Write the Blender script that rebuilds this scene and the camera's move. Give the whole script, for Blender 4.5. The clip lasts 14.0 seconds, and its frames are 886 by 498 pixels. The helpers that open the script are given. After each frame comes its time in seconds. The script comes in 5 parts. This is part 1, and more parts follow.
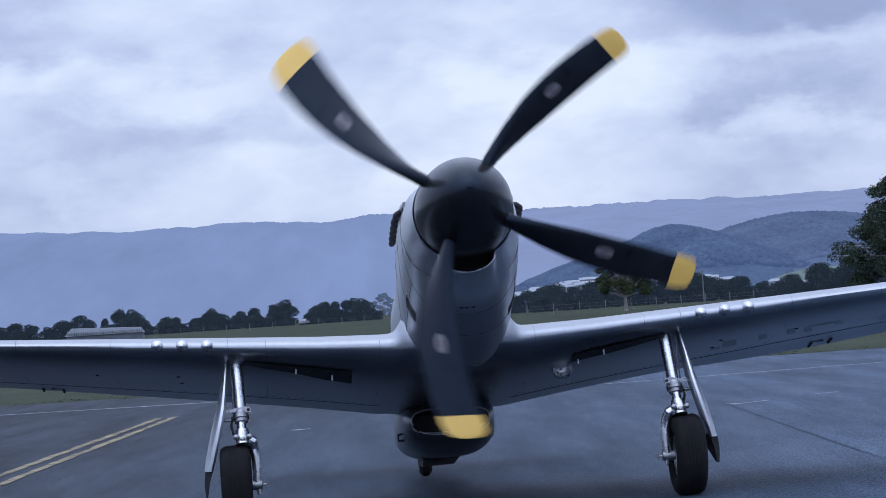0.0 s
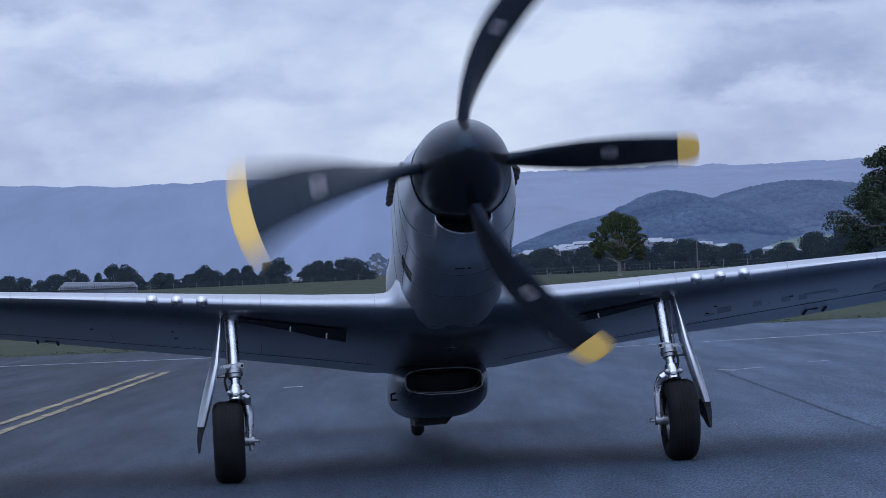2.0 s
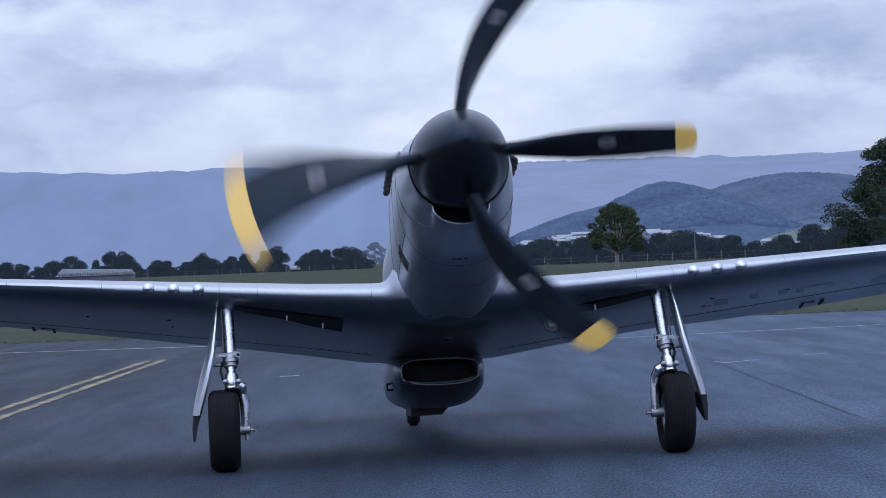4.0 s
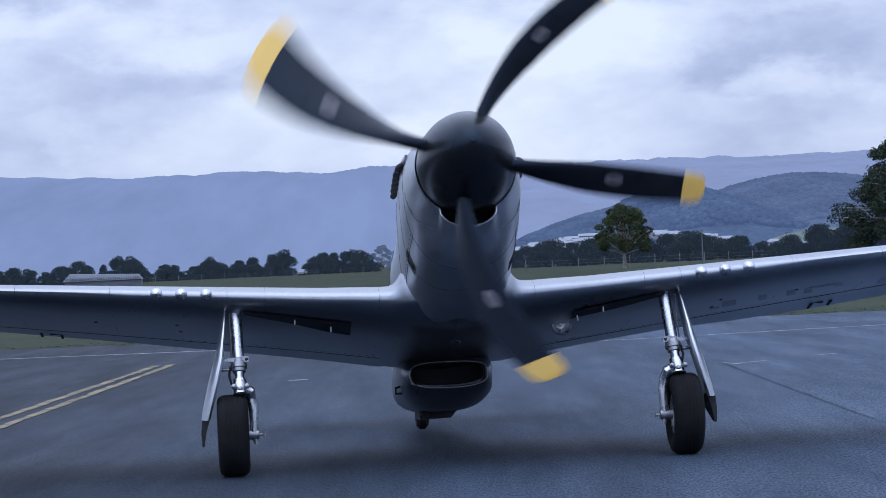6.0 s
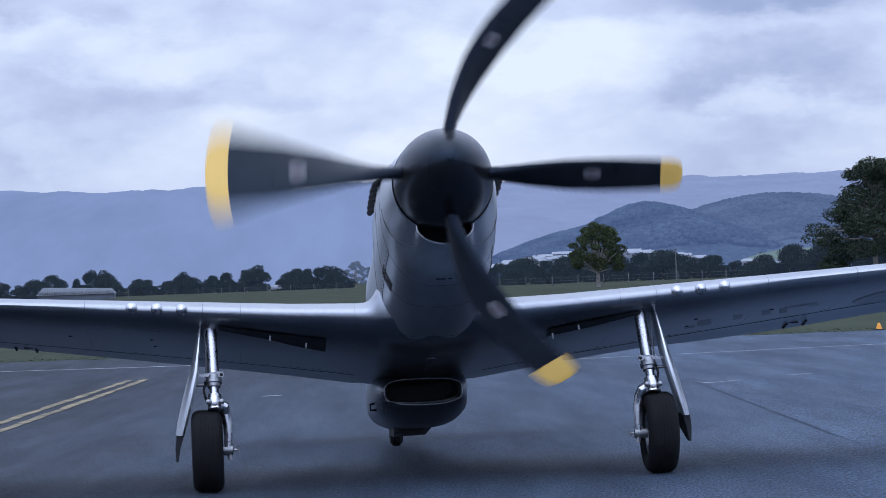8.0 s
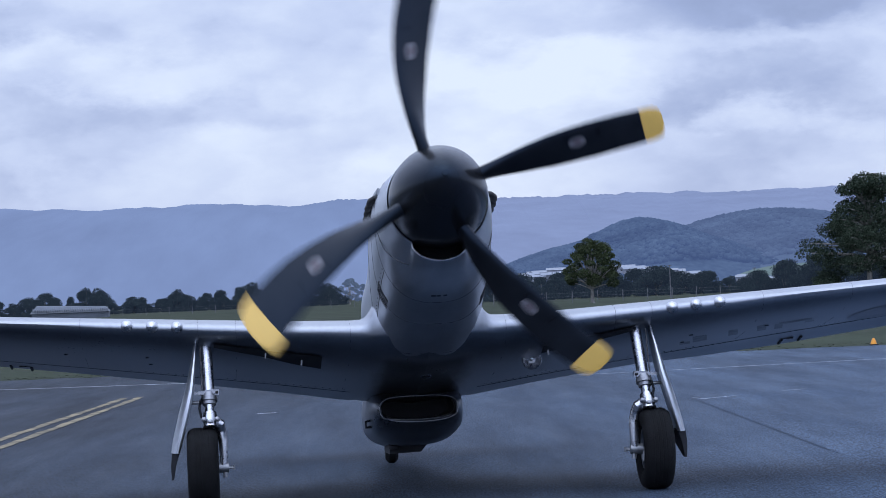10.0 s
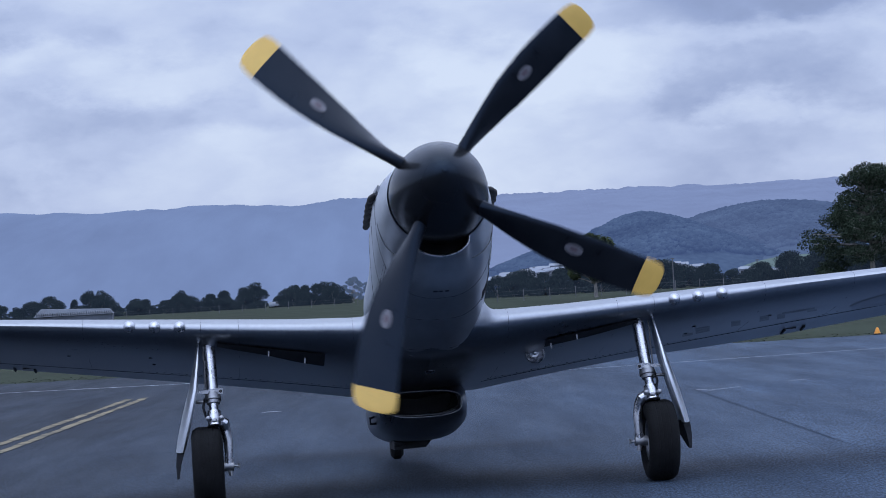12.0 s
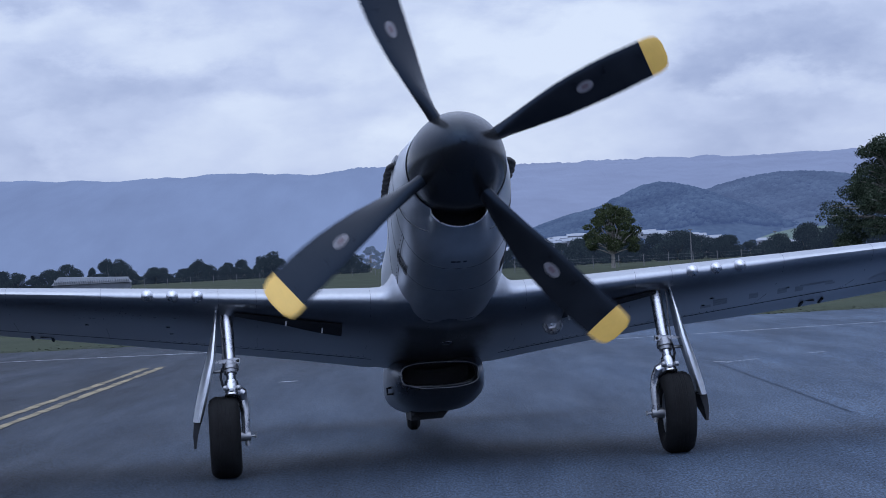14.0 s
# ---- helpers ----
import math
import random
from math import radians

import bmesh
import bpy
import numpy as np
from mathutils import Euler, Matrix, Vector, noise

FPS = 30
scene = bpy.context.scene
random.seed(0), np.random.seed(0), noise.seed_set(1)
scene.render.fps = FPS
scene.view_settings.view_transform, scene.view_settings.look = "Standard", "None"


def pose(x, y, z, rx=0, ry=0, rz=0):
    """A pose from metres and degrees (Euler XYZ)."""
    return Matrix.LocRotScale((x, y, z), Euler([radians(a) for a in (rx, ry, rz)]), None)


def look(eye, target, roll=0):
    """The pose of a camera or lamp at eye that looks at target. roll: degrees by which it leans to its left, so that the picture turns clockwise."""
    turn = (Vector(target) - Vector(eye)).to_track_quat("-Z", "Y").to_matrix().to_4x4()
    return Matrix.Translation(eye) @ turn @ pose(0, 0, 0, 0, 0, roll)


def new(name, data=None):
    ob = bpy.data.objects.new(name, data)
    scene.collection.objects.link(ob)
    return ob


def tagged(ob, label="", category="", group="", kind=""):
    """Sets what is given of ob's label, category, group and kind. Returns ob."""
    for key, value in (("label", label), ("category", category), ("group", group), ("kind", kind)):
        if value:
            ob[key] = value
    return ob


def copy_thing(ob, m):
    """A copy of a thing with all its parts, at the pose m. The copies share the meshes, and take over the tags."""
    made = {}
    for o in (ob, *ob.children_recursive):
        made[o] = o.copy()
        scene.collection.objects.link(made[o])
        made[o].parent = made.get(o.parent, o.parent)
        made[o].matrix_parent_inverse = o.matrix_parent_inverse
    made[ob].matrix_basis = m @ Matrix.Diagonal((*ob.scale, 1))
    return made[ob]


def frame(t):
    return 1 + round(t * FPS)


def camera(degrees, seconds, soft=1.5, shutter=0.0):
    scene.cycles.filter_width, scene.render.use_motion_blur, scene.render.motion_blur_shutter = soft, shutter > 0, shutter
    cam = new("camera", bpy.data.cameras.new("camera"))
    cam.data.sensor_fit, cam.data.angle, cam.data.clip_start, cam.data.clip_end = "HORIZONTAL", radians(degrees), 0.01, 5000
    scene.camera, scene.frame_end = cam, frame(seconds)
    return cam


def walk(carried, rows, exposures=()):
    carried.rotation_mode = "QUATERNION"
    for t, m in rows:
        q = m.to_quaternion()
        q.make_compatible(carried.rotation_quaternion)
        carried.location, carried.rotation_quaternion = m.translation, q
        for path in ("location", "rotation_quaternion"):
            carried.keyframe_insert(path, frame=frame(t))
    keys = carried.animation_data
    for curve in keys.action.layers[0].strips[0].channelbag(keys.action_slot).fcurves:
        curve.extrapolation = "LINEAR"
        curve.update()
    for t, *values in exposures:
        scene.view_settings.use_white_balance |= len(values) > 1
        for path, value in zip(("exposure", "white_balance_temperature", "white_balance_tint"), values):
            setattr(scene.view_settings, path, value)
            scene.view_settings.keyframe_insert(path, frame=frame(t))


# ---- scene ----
cam = camera(18.6, 14.0, soft=0.9, shutter=1.0)
# the sensor is read from top to bottom while the propeller turns
scene.cycles.rolling_shutter_type = "TOP"
scene.cycles.rolling_shutter_duration = 0.06
walk(cam, [
    (0.0, pose(0.0199, -21.6266, 1.6198, 91.2622, 3.7826, 0.1550)),
    (0.5, pose(0.0184, -21.6168, 1.6209, 91.3739, 4.0386, 0.0979)),
    (1.0, pose(0.0095, -21.6203, 1.6219, 91.3303, 4.1287, 0.0301)),
    (1.5, pose(0.0076, -21.6151, 1.6174, 90.9578, 3.2667, 0.0296)),
    (2.0, pose(0.0020, -21.6138, 1.6160, 90.4355, 2.6284, 0.0158)),
    (2.5, pose(-0.0025, -21.6058, 1.6215, 90.2827, 2.4919, 0.0423)),
    (3.0, pose(0.0003, -21.6015, 1.6175, 90.2630, 2.0747, 0.0026)),
    (5.5, pose(0.0160, -21.6016, 1.6245, 90.1544, 2.5325, 0.0390)),
    (6.0, pose(0.0063, -21.5910, 1.6239, 90.2726, 2.5856, 0.1240)),
    (6.5, pose(0.0030, -21.6021, 1.6253, 90.4395, 2.4505, 0.1186)),
    (7.0, pose(0.0006, -21.5987, 1.6199, 90.5015, 2.4739, -0.1069)),
    (7.5, pose(-0.0060, -21.6002, 1.6244, 90.4743, 2.3544, -0.3027)),
    (8.0, pose(-0.0121, -21.5881, 1.6248, 90.6098, 2.1035, -0.4346)),
    (10.5, pose(-0.0212, -21.5868, 1.6287, 91.1723, 2.5004, -0.6782)),
    (11.0, pose(-0.0140, -21.5831, 1.6317, 91.3948, 3.0803, -0.6091)),
    (11.5, pose(-0.0130, -21.5811, 1.6206, 91.3603, 3.2938, -0.5420)),
    (12.0, pose(-0.0099, -21.5884, 1.6158, 90.8996, 3.2424, -0.4864)),
    (12.5, pose(-0.0106, -21.5872, 1.6143, 90.5638, 2.5688, -0.3601)),
    (13.0, pose(-0.0035, -21.5836, 1.6176, 90.2630, 2.4451, -0.1862)),
    (13.5, pose(-0.0142, -21.5952, 1.6207, 90.2064, 2.6700, -0.1057)),
    (14.0, pose(-0.0118, -21.5819, 1.6204, 90.2796, 2.9515, -0.1154)),
], exposures=[(0.0, 0.0, 6500, 10), (0.5, -0.05, 6455, 10), (1.0, -0.11, 6401, 10), (1.5, -0.19, 6329, 10), (2.0, -0.21, 6311, 10), (2.5, -0.19, 6329, 10), (3.0, -0.12, 6392, 10), (5.5, 0.02, 6500, 10), (6.5, 0.06, 6500, 10), (7.0, 0.07, 6500, 10), (8.0, 0.04, 6500, 10),
              (10.5, -0.02, 6482, 10), (11.0, -0.06, 6446, 10), (11.5, -0.11, 6401, 10), (12.0, -0.19, 6329, 10), (12.5, -0.23, 6293, 10), (13.0, -0.24, 6284, 10), (13.5, -0.17, 6347, 10), (14.0, -0.12, 6392, 10)])

# ---- world and light ----
SUN_EL, SUN_AZ = radians(76), radians(200)
world = bpy.data.worlds.new("overcast_sky")
scene.world = world
world.use_nodes = True


CLOUD_BANKS = [(0.056, 0.080, 0.045, 0.0105, 0.19), (0.010, 0.085, 0.020, 0.009, 0.13), (-0.094, 0.085, 0.045, 0.008, 0.20), (-0.142, 0.0935, 0.020, 0.006, 0.18),
               (-0.118, 0.104, 0.050, 0.008, -0.111), (-0.116, 0.073, 0.048, 0.008, -0.119), (-0.061, 0.070, 0.022, 0.006, -0.102), (-0.050, 0.059, 0.040, 0.008, 0.07),
               (0.127, 0.103, 0.090, 0.010, -0.170), (0.039, 0.098, 0.040, 0.006, -0.068), (0.120, 0.0905, 0.060, 0.005, 0.09), (0.150, 0.066, 0.030, 0.011, -0.170),
               (0.103, 0.067, 0.019, 0.007, -0.170), (0.118, 0.078, 0.035, 0.008, -0.085), (0.131, 0.061, 0.017, 0.006, 0.22), (0.161, 0.056, 0.018, 0.006, 0.15)]


def build_world():
    nt = world.node_tree
    nt.nodes.clear()
    N, L = nt.nodes.new, nt.links.new
    out, add = N("ShaderNodeOutputWorld"), N("ShaderNodeAddShader")
    sky, b1, b2 = N("ShaderNodeTexSky"), N("ShaderNodeBackground"), N("ShaderNodeBackground")
    sky.sky_type, sky.sun_disc = "NISHITA", False
    sky.sun_elevation, sky.sun_rotation = SUN_EL, SUN_AZ
    b1.inputs[1].default_value = 0.012
    L(sky.outputs[0], b1.inputs[0])
    tc, mp = N("ShaderNodeTexCoord"), N("ShaderNodeMapping")
    mp.inputs["Scale"].default_value = (8.5, 8.5, 16.5)
    mp.inputs["Location"].default_value = (7.7, 2.0, 4.3)
    L(tc.outputs["Generated"], mp.inputs["Vector"])
    n1, n2 = N("ShaderNodeTexNoise"), N("ShaderNodeTexNoise")
    for n, s, d, r in ((n1, 0.95, 8, 0.56), (n2, 2.6, 8, 0.56)):
        n.inputs["Scale"].default_value, n.inputs["Detail"].default_value, n.inputs["Roughness"].default_value = s, d, r
        n.inputs["Distortion"].default_value = 0.1
        L(mp.outputs[0], n.inputs["Vector"])
    mixn = N("ShaderNodeMath")
    mixn.operation = "MULTIPLY_ADD"
    mixn.inputs[1].default_value = 0.38
    L(n2.outputs[0], mixn.inputs[0]); L(n1.outputs[0], mixn.inputs[2])
    sep, el = N("ShaderNodeSeparateXYZ"), N("ShaderNodeValToRGB")
    L(tc.outputs["Generated"], sep.inputs[0])
    # brightness of the cloud deck by height over the horizon
    cr = el.color_ramp
    cr.elements[0].position, cr.elements[0].color = 0.0, (0.40, 0.40, 0.40, 1)
    cr.elements[1].position, cr.elements[1].color = 1.0, (0.70, 0.70, 0.70, 1)
    for p, v in ((0.022, 0.48), (0.045, 0.62), (0.07, 0.68), (0.095, 0.60), (0.14, 0.52), (0.35, 0.58)):
        e = cr.elements.new(p)
        e.color = (v, v, v, 1)
    L(sep.outputs[2], el.inputs[0])
    s2 = N("ShaderNodeMath")
    s2.operation = "MULTIPLY_ADD"
    s2.inputs[1].default_value, s2.inputs[2].default_value = 0.78, -0.25
    L(mixn.outputs[0], s2.inputs[0])
    # rounded puffs along the cloud edges
    vor, bend, warp, puff = N("ShaderNodeTexVoronoi"), N("ShaderNodeVectorMath"), N("ShaderNodeVectorMath"), N("ShaderNodeMath")
    vor.feature = "SMOOTH_F1"
    vor.inputs["Scale"].default_value, vor.inputs["Smoothness"].default_value, vor.inputs["Detail"].default_value = 1.7, 0.3, 2.0
    bend.operation, warp.operation = "SCALE", "ADD"
    bend.inputs["Scale"].default_value = 0.55
    L(n2.outputs[1], bend.inputs[0]); L(bend.outputs[0], warp.inputs[0]); L(mp.outputs[0], warp.inputs[1]); L(warp.outputs[0], vor.inputs["Vector"])
    puff.operation = "MULTIPLY_ADD"
    puff.inputs[1].default_value = -0.29
    L(vor.outputs["Distance"], puff.inputs[0]); L(s2.outputs[0], puff.inputs[2])
    s3 = N("ShaderNodeMath")
    s3.operation = "ADD"
    L(puff.outputs[0], s3.inputs[0]); L(el.outputs[0], s3.inputs[1])
    ramp = N("ShaderNodeValToRGB")
    c2 = ramp.color_ramp
    c2.elements[0].position, c2.elements[0].color = 0.12, (0.212, 0.268, 0.455, 1)
    c2.elements[1].position, c2.elements[1].color = 0.95, (0.705, 0.795, 0.985, 1)
    for p, c in ((0.40, (0.315, 0.39, 0.64, 1)), (0.66, (0.515, 0.60, 0.85, 1))):
        e = c2.elements.new(p)
        e.color = c
    wide, side, lift, s4 = N("ShaderNodeMapRange"), N("ShaderNodeValToRGB"), N("ShaderNodeMath"), N("ShaderNodeMath")
    wide.inputs[1].default_value, wide.inputs[2].default_value = -0.2, 0.2
    lift.operation, s4.operation = "SUBTRACT", "ADD"
    lift.inputs[1].default_value = 0.3
    side.color_ramp.elements[0].color = side.color_ramp.elements[1].color = (0.32, 0.32, 0.32, 1)
    for p, v in ((0.25, 0.36), (0.42, 0.42), (0.55, 0.41), (0.66, 0.35), (0.8, 0.29)):
        side.color_ramp.elements.new(p).color = (v, v, v, 1)
    L(sep.outputs[0], wide.inputs[0]); L(wide.outputs[0], side.inputs[0]); L(side.outputs[0], lift.inputs[0])
    L(lift.outputs[0], s4.inputs[0]); L(s3.outputs[0], s4.inputs[1])
    # the larger banks of cloud, with ragged edges: across, up, half width, half height, how much lighter
    drift, ragged = N("ShaderNodeVectorMath"), N("ShaderNodeVectorMath")
    drift.operation, ragged.operation = "MULTIPLY_ADD", "MULTIPLY_ADD"
    drift.inputs[1].default_value, drift.inputs[2].default_value = (0.075, 0.0, 0.030), (-0.0375, 0.0, -0.015)
    wisp, wmap = N("ShaderNodeTexNoise"), N("ShaderNodeMapping")
    wmap.inputs["Scale"].default_value = (22.0, 22.0, 46.0)
    wisp.inputs["Scale"].default_value, wisp.inputs["Detail"].default_value, wisp.inputs["Roughness"].default_value = 1.0, 8, 0.6
    L(tc.outputs["Generated"], wmap.inputs["Vector"]); L(wmap.outputs[0], wisp.inputs["Vector"])
    L(wisp.outputs[1], drift.inputs[0])
    ragged.operation = "ADD"
    L(drift.outputs[0], ragged.inputs[0]); L(tc.outputs["Generated"], ragged.inputs[1])
    total = s4.outputs[0]
    for across, rise, a, b, amount in CLOUD_BANKS:
        place, far, fade, plus = N("ShaderNodeVectorMath"), N("ShaderNodeVectorMath"), N("ShaderNodeMapRange"), N("ShaderNodeMath")
        place.operation, far.operation, plus.operation = "MULTIPLY_ADD", "LENGTH", "ADD"
        place.inputs[1].default_value, place.inputs[2].default_value = (1 / a, 0, 1 / b), (-across / a, 0, -rise / b)
        fade.interpolation_type = "SMOOTHSTEP"
        for k, v in enumerate((0.25, 1.5, amount, 0.0)):
            fade.inputs[k + 1].default_value = v
        L(ragged.outputs[0], place.inputs[0]); L(place.outputs[0], far.inputs[0]); L(far.outputs["Value"], fade.inputs[0])
        L(fade.outputs[0], plus.inputs[0]); L(total, plus.inputs[1])
        total = plus.outputs[0]
    L(total, ramp.inputs[0])
    L(ramp.outputs[0], b2.inputs[0])
    # the cloud deck is brighter overhead and on the side of the hidden sun
    up, back, gain = N("ShaderNodeMapRange"), N("ShaderNodeMapRange"), N("ShaderNodeMath")
    for n, v in ((up, (0.14, 0.60, 1.0, 2.1)), (back, (0.0, -0.9, 1.0, 1.45))):
        for k in range(4):
            n.inputs[k + 1].default_value = v[k]
    gain.operation = "MULTIPLY"
    L(sep.outputs[2], up.inputs[0]); L(sep.outputs[1], back.inputs[0])
    L(up.outputs[0], gain.inputs[0]); L(back.outputs[0], gain.inputs[1]); L(gain.outputs[0], b2.inputs[1])
    L(b1.outputs[0], add.inputs[0]); L(b2.outputs[0], add.inputs[1]); L(add.outputs[0], out.inputs[0])


build_world()
sun_data = bpy.data.lights.new("sun", "SUN")
sun_data.energy, sun_data.angle, sun_data.color = 0.5, radians(60), (0.82, 0.90, 1.0)
sun = new("sun", sun_data)
sun.matrix_world = look((0, 0, 60), (0 - 60 * math.sin(SUN_AZ) / math.tan(SUN_EL), 0 - 60 * math.cos(SUN_AZ) / math.tan(SUN_EL), 0))


# ---- materials ----
def mat(name, col, rough=0.5, metal=0.0, var=0.15, scale=4.0, bump=0.0, bscale=60.0, stretch=(1, 1, 1), rvar=0.0, haze_glow=None, island=0.0, spec=None, tint=None):
    m = bpy.data.materials.new(name)
    m.use_nodes = True
    nt = m.node_tree
    N, L = nt.nodes.new, nt.links.new
    b = nt.nodes["Principled BSDF"]
    tc, mp = N("ShaderNodeTexCoord"), N("ShaderNodeMapping")
    mp.inputs["Scale"].default_value = stretch
    L(tc.outputs["Object"], mp.inputs["Vector"])
    big, fine = N("ShaderNodeTexNoise"), N("ShaderNodeTexNoise")
    big.inputs["Scale"].default_value, big.inputs["Detail"].default_value = scale, 5
    fine.inputs["Scale"].default_value, fine.inputs["Detail"].default_value = bscale, 4
    for n in (big, fine):
        L(mp.outputs[0], n.inputs["Vector"])
    mx = N("ShaderNodeMath")
    mx.operation = "MULTIPLY_ADD"
    mx.inputs[1].default_value = 0.5
    L(fine.outputs[0], mx.inputs[0]); L(big.outputs[0], mx.inputs[2])
    ramp = N("ShaderNodeValToRGB")
    lo = [max(0, c * (1 - var)) for c in col]
    hi = [min(1, c * (1 + var)) for c in col]
    ramp.color_ramp.elements[0].position, ramp.color_ramp.elements[0].color = 0.50, (*lo, 1)
    ramp.color_ramp.elements[1].position, ramp.color_ramp.elements[1].color = 1.0, (*hi, 1)
    L(mx.outputs[0], ramp.inputs[0])
    colour = ramp.outputs[0]
    if island:
        geo, hs, mr = N("ShaderNodeNewGeometry"), N("ShaderNodeHueSaturation"), N("ShaderNodeMapRange")
        mr.inputs[3].default_value, mr.inputs[4].default_value = 1 - island, 1 + island
        L(geo.outputs["Random Per Island"], mr.inputs[0]); L(mr.outputs[0], hs.inputs["Value"]); L(colour, hs.inputs["Color"])
        colour = hs.outputs[0]
    L(colour, b.inputs["Base Color"])
    b.inputs["Metallic"].default_value = metal
    b.inputs["Roughness"].default_value = rough
    if spec is not None:
        b.inputs["Specular IOR Level"].default_value = spec
    if tint:
        b.inputs["Specular Tint"].default_value = (*tint, 1)
    if rvar:
        rr = N("ShaderNodeMapRange")
        rr.inputs[1].default_value, rr.inputs[2].default_value = 0.5, 1.0
        rr.inputs[3].default_value, rr.inputs[4].default_value = max(0.02, rough - rvar), min(1, rough + rvar)
        L(mx.outputs[0], rr.inputs[0]); L(rr.outputs[0], b.inputs["Roughness"])
    if bump:
        bp = N("ShaderNodeBump")
        bp.inputs["Strength"].default_value, bp.inputs["Distance"].default_value = bump, 0.02
        L(fine.outputs[0], bp.inputs["Height"]); L(bp.outputs[0], b.inputs["Normal"])
    # distance haze painted as emission from the surface itself
    if haze_glow:
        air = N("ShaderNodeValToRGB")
        air.color_ramp.elements[0].position, air.color_ramp.elements[0].color = 0.5, (*[c * 0.955 for c in haze_glow], 1)
        air.color_ramp.elements[1].position, air.color_ramp.elements[1].color = 1.0, (*[c * 1.045 for c in haze_glow], 1)
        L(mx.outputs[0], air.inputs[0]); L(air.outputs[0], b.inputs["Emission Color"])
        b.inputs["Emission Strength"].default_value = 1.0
    return m


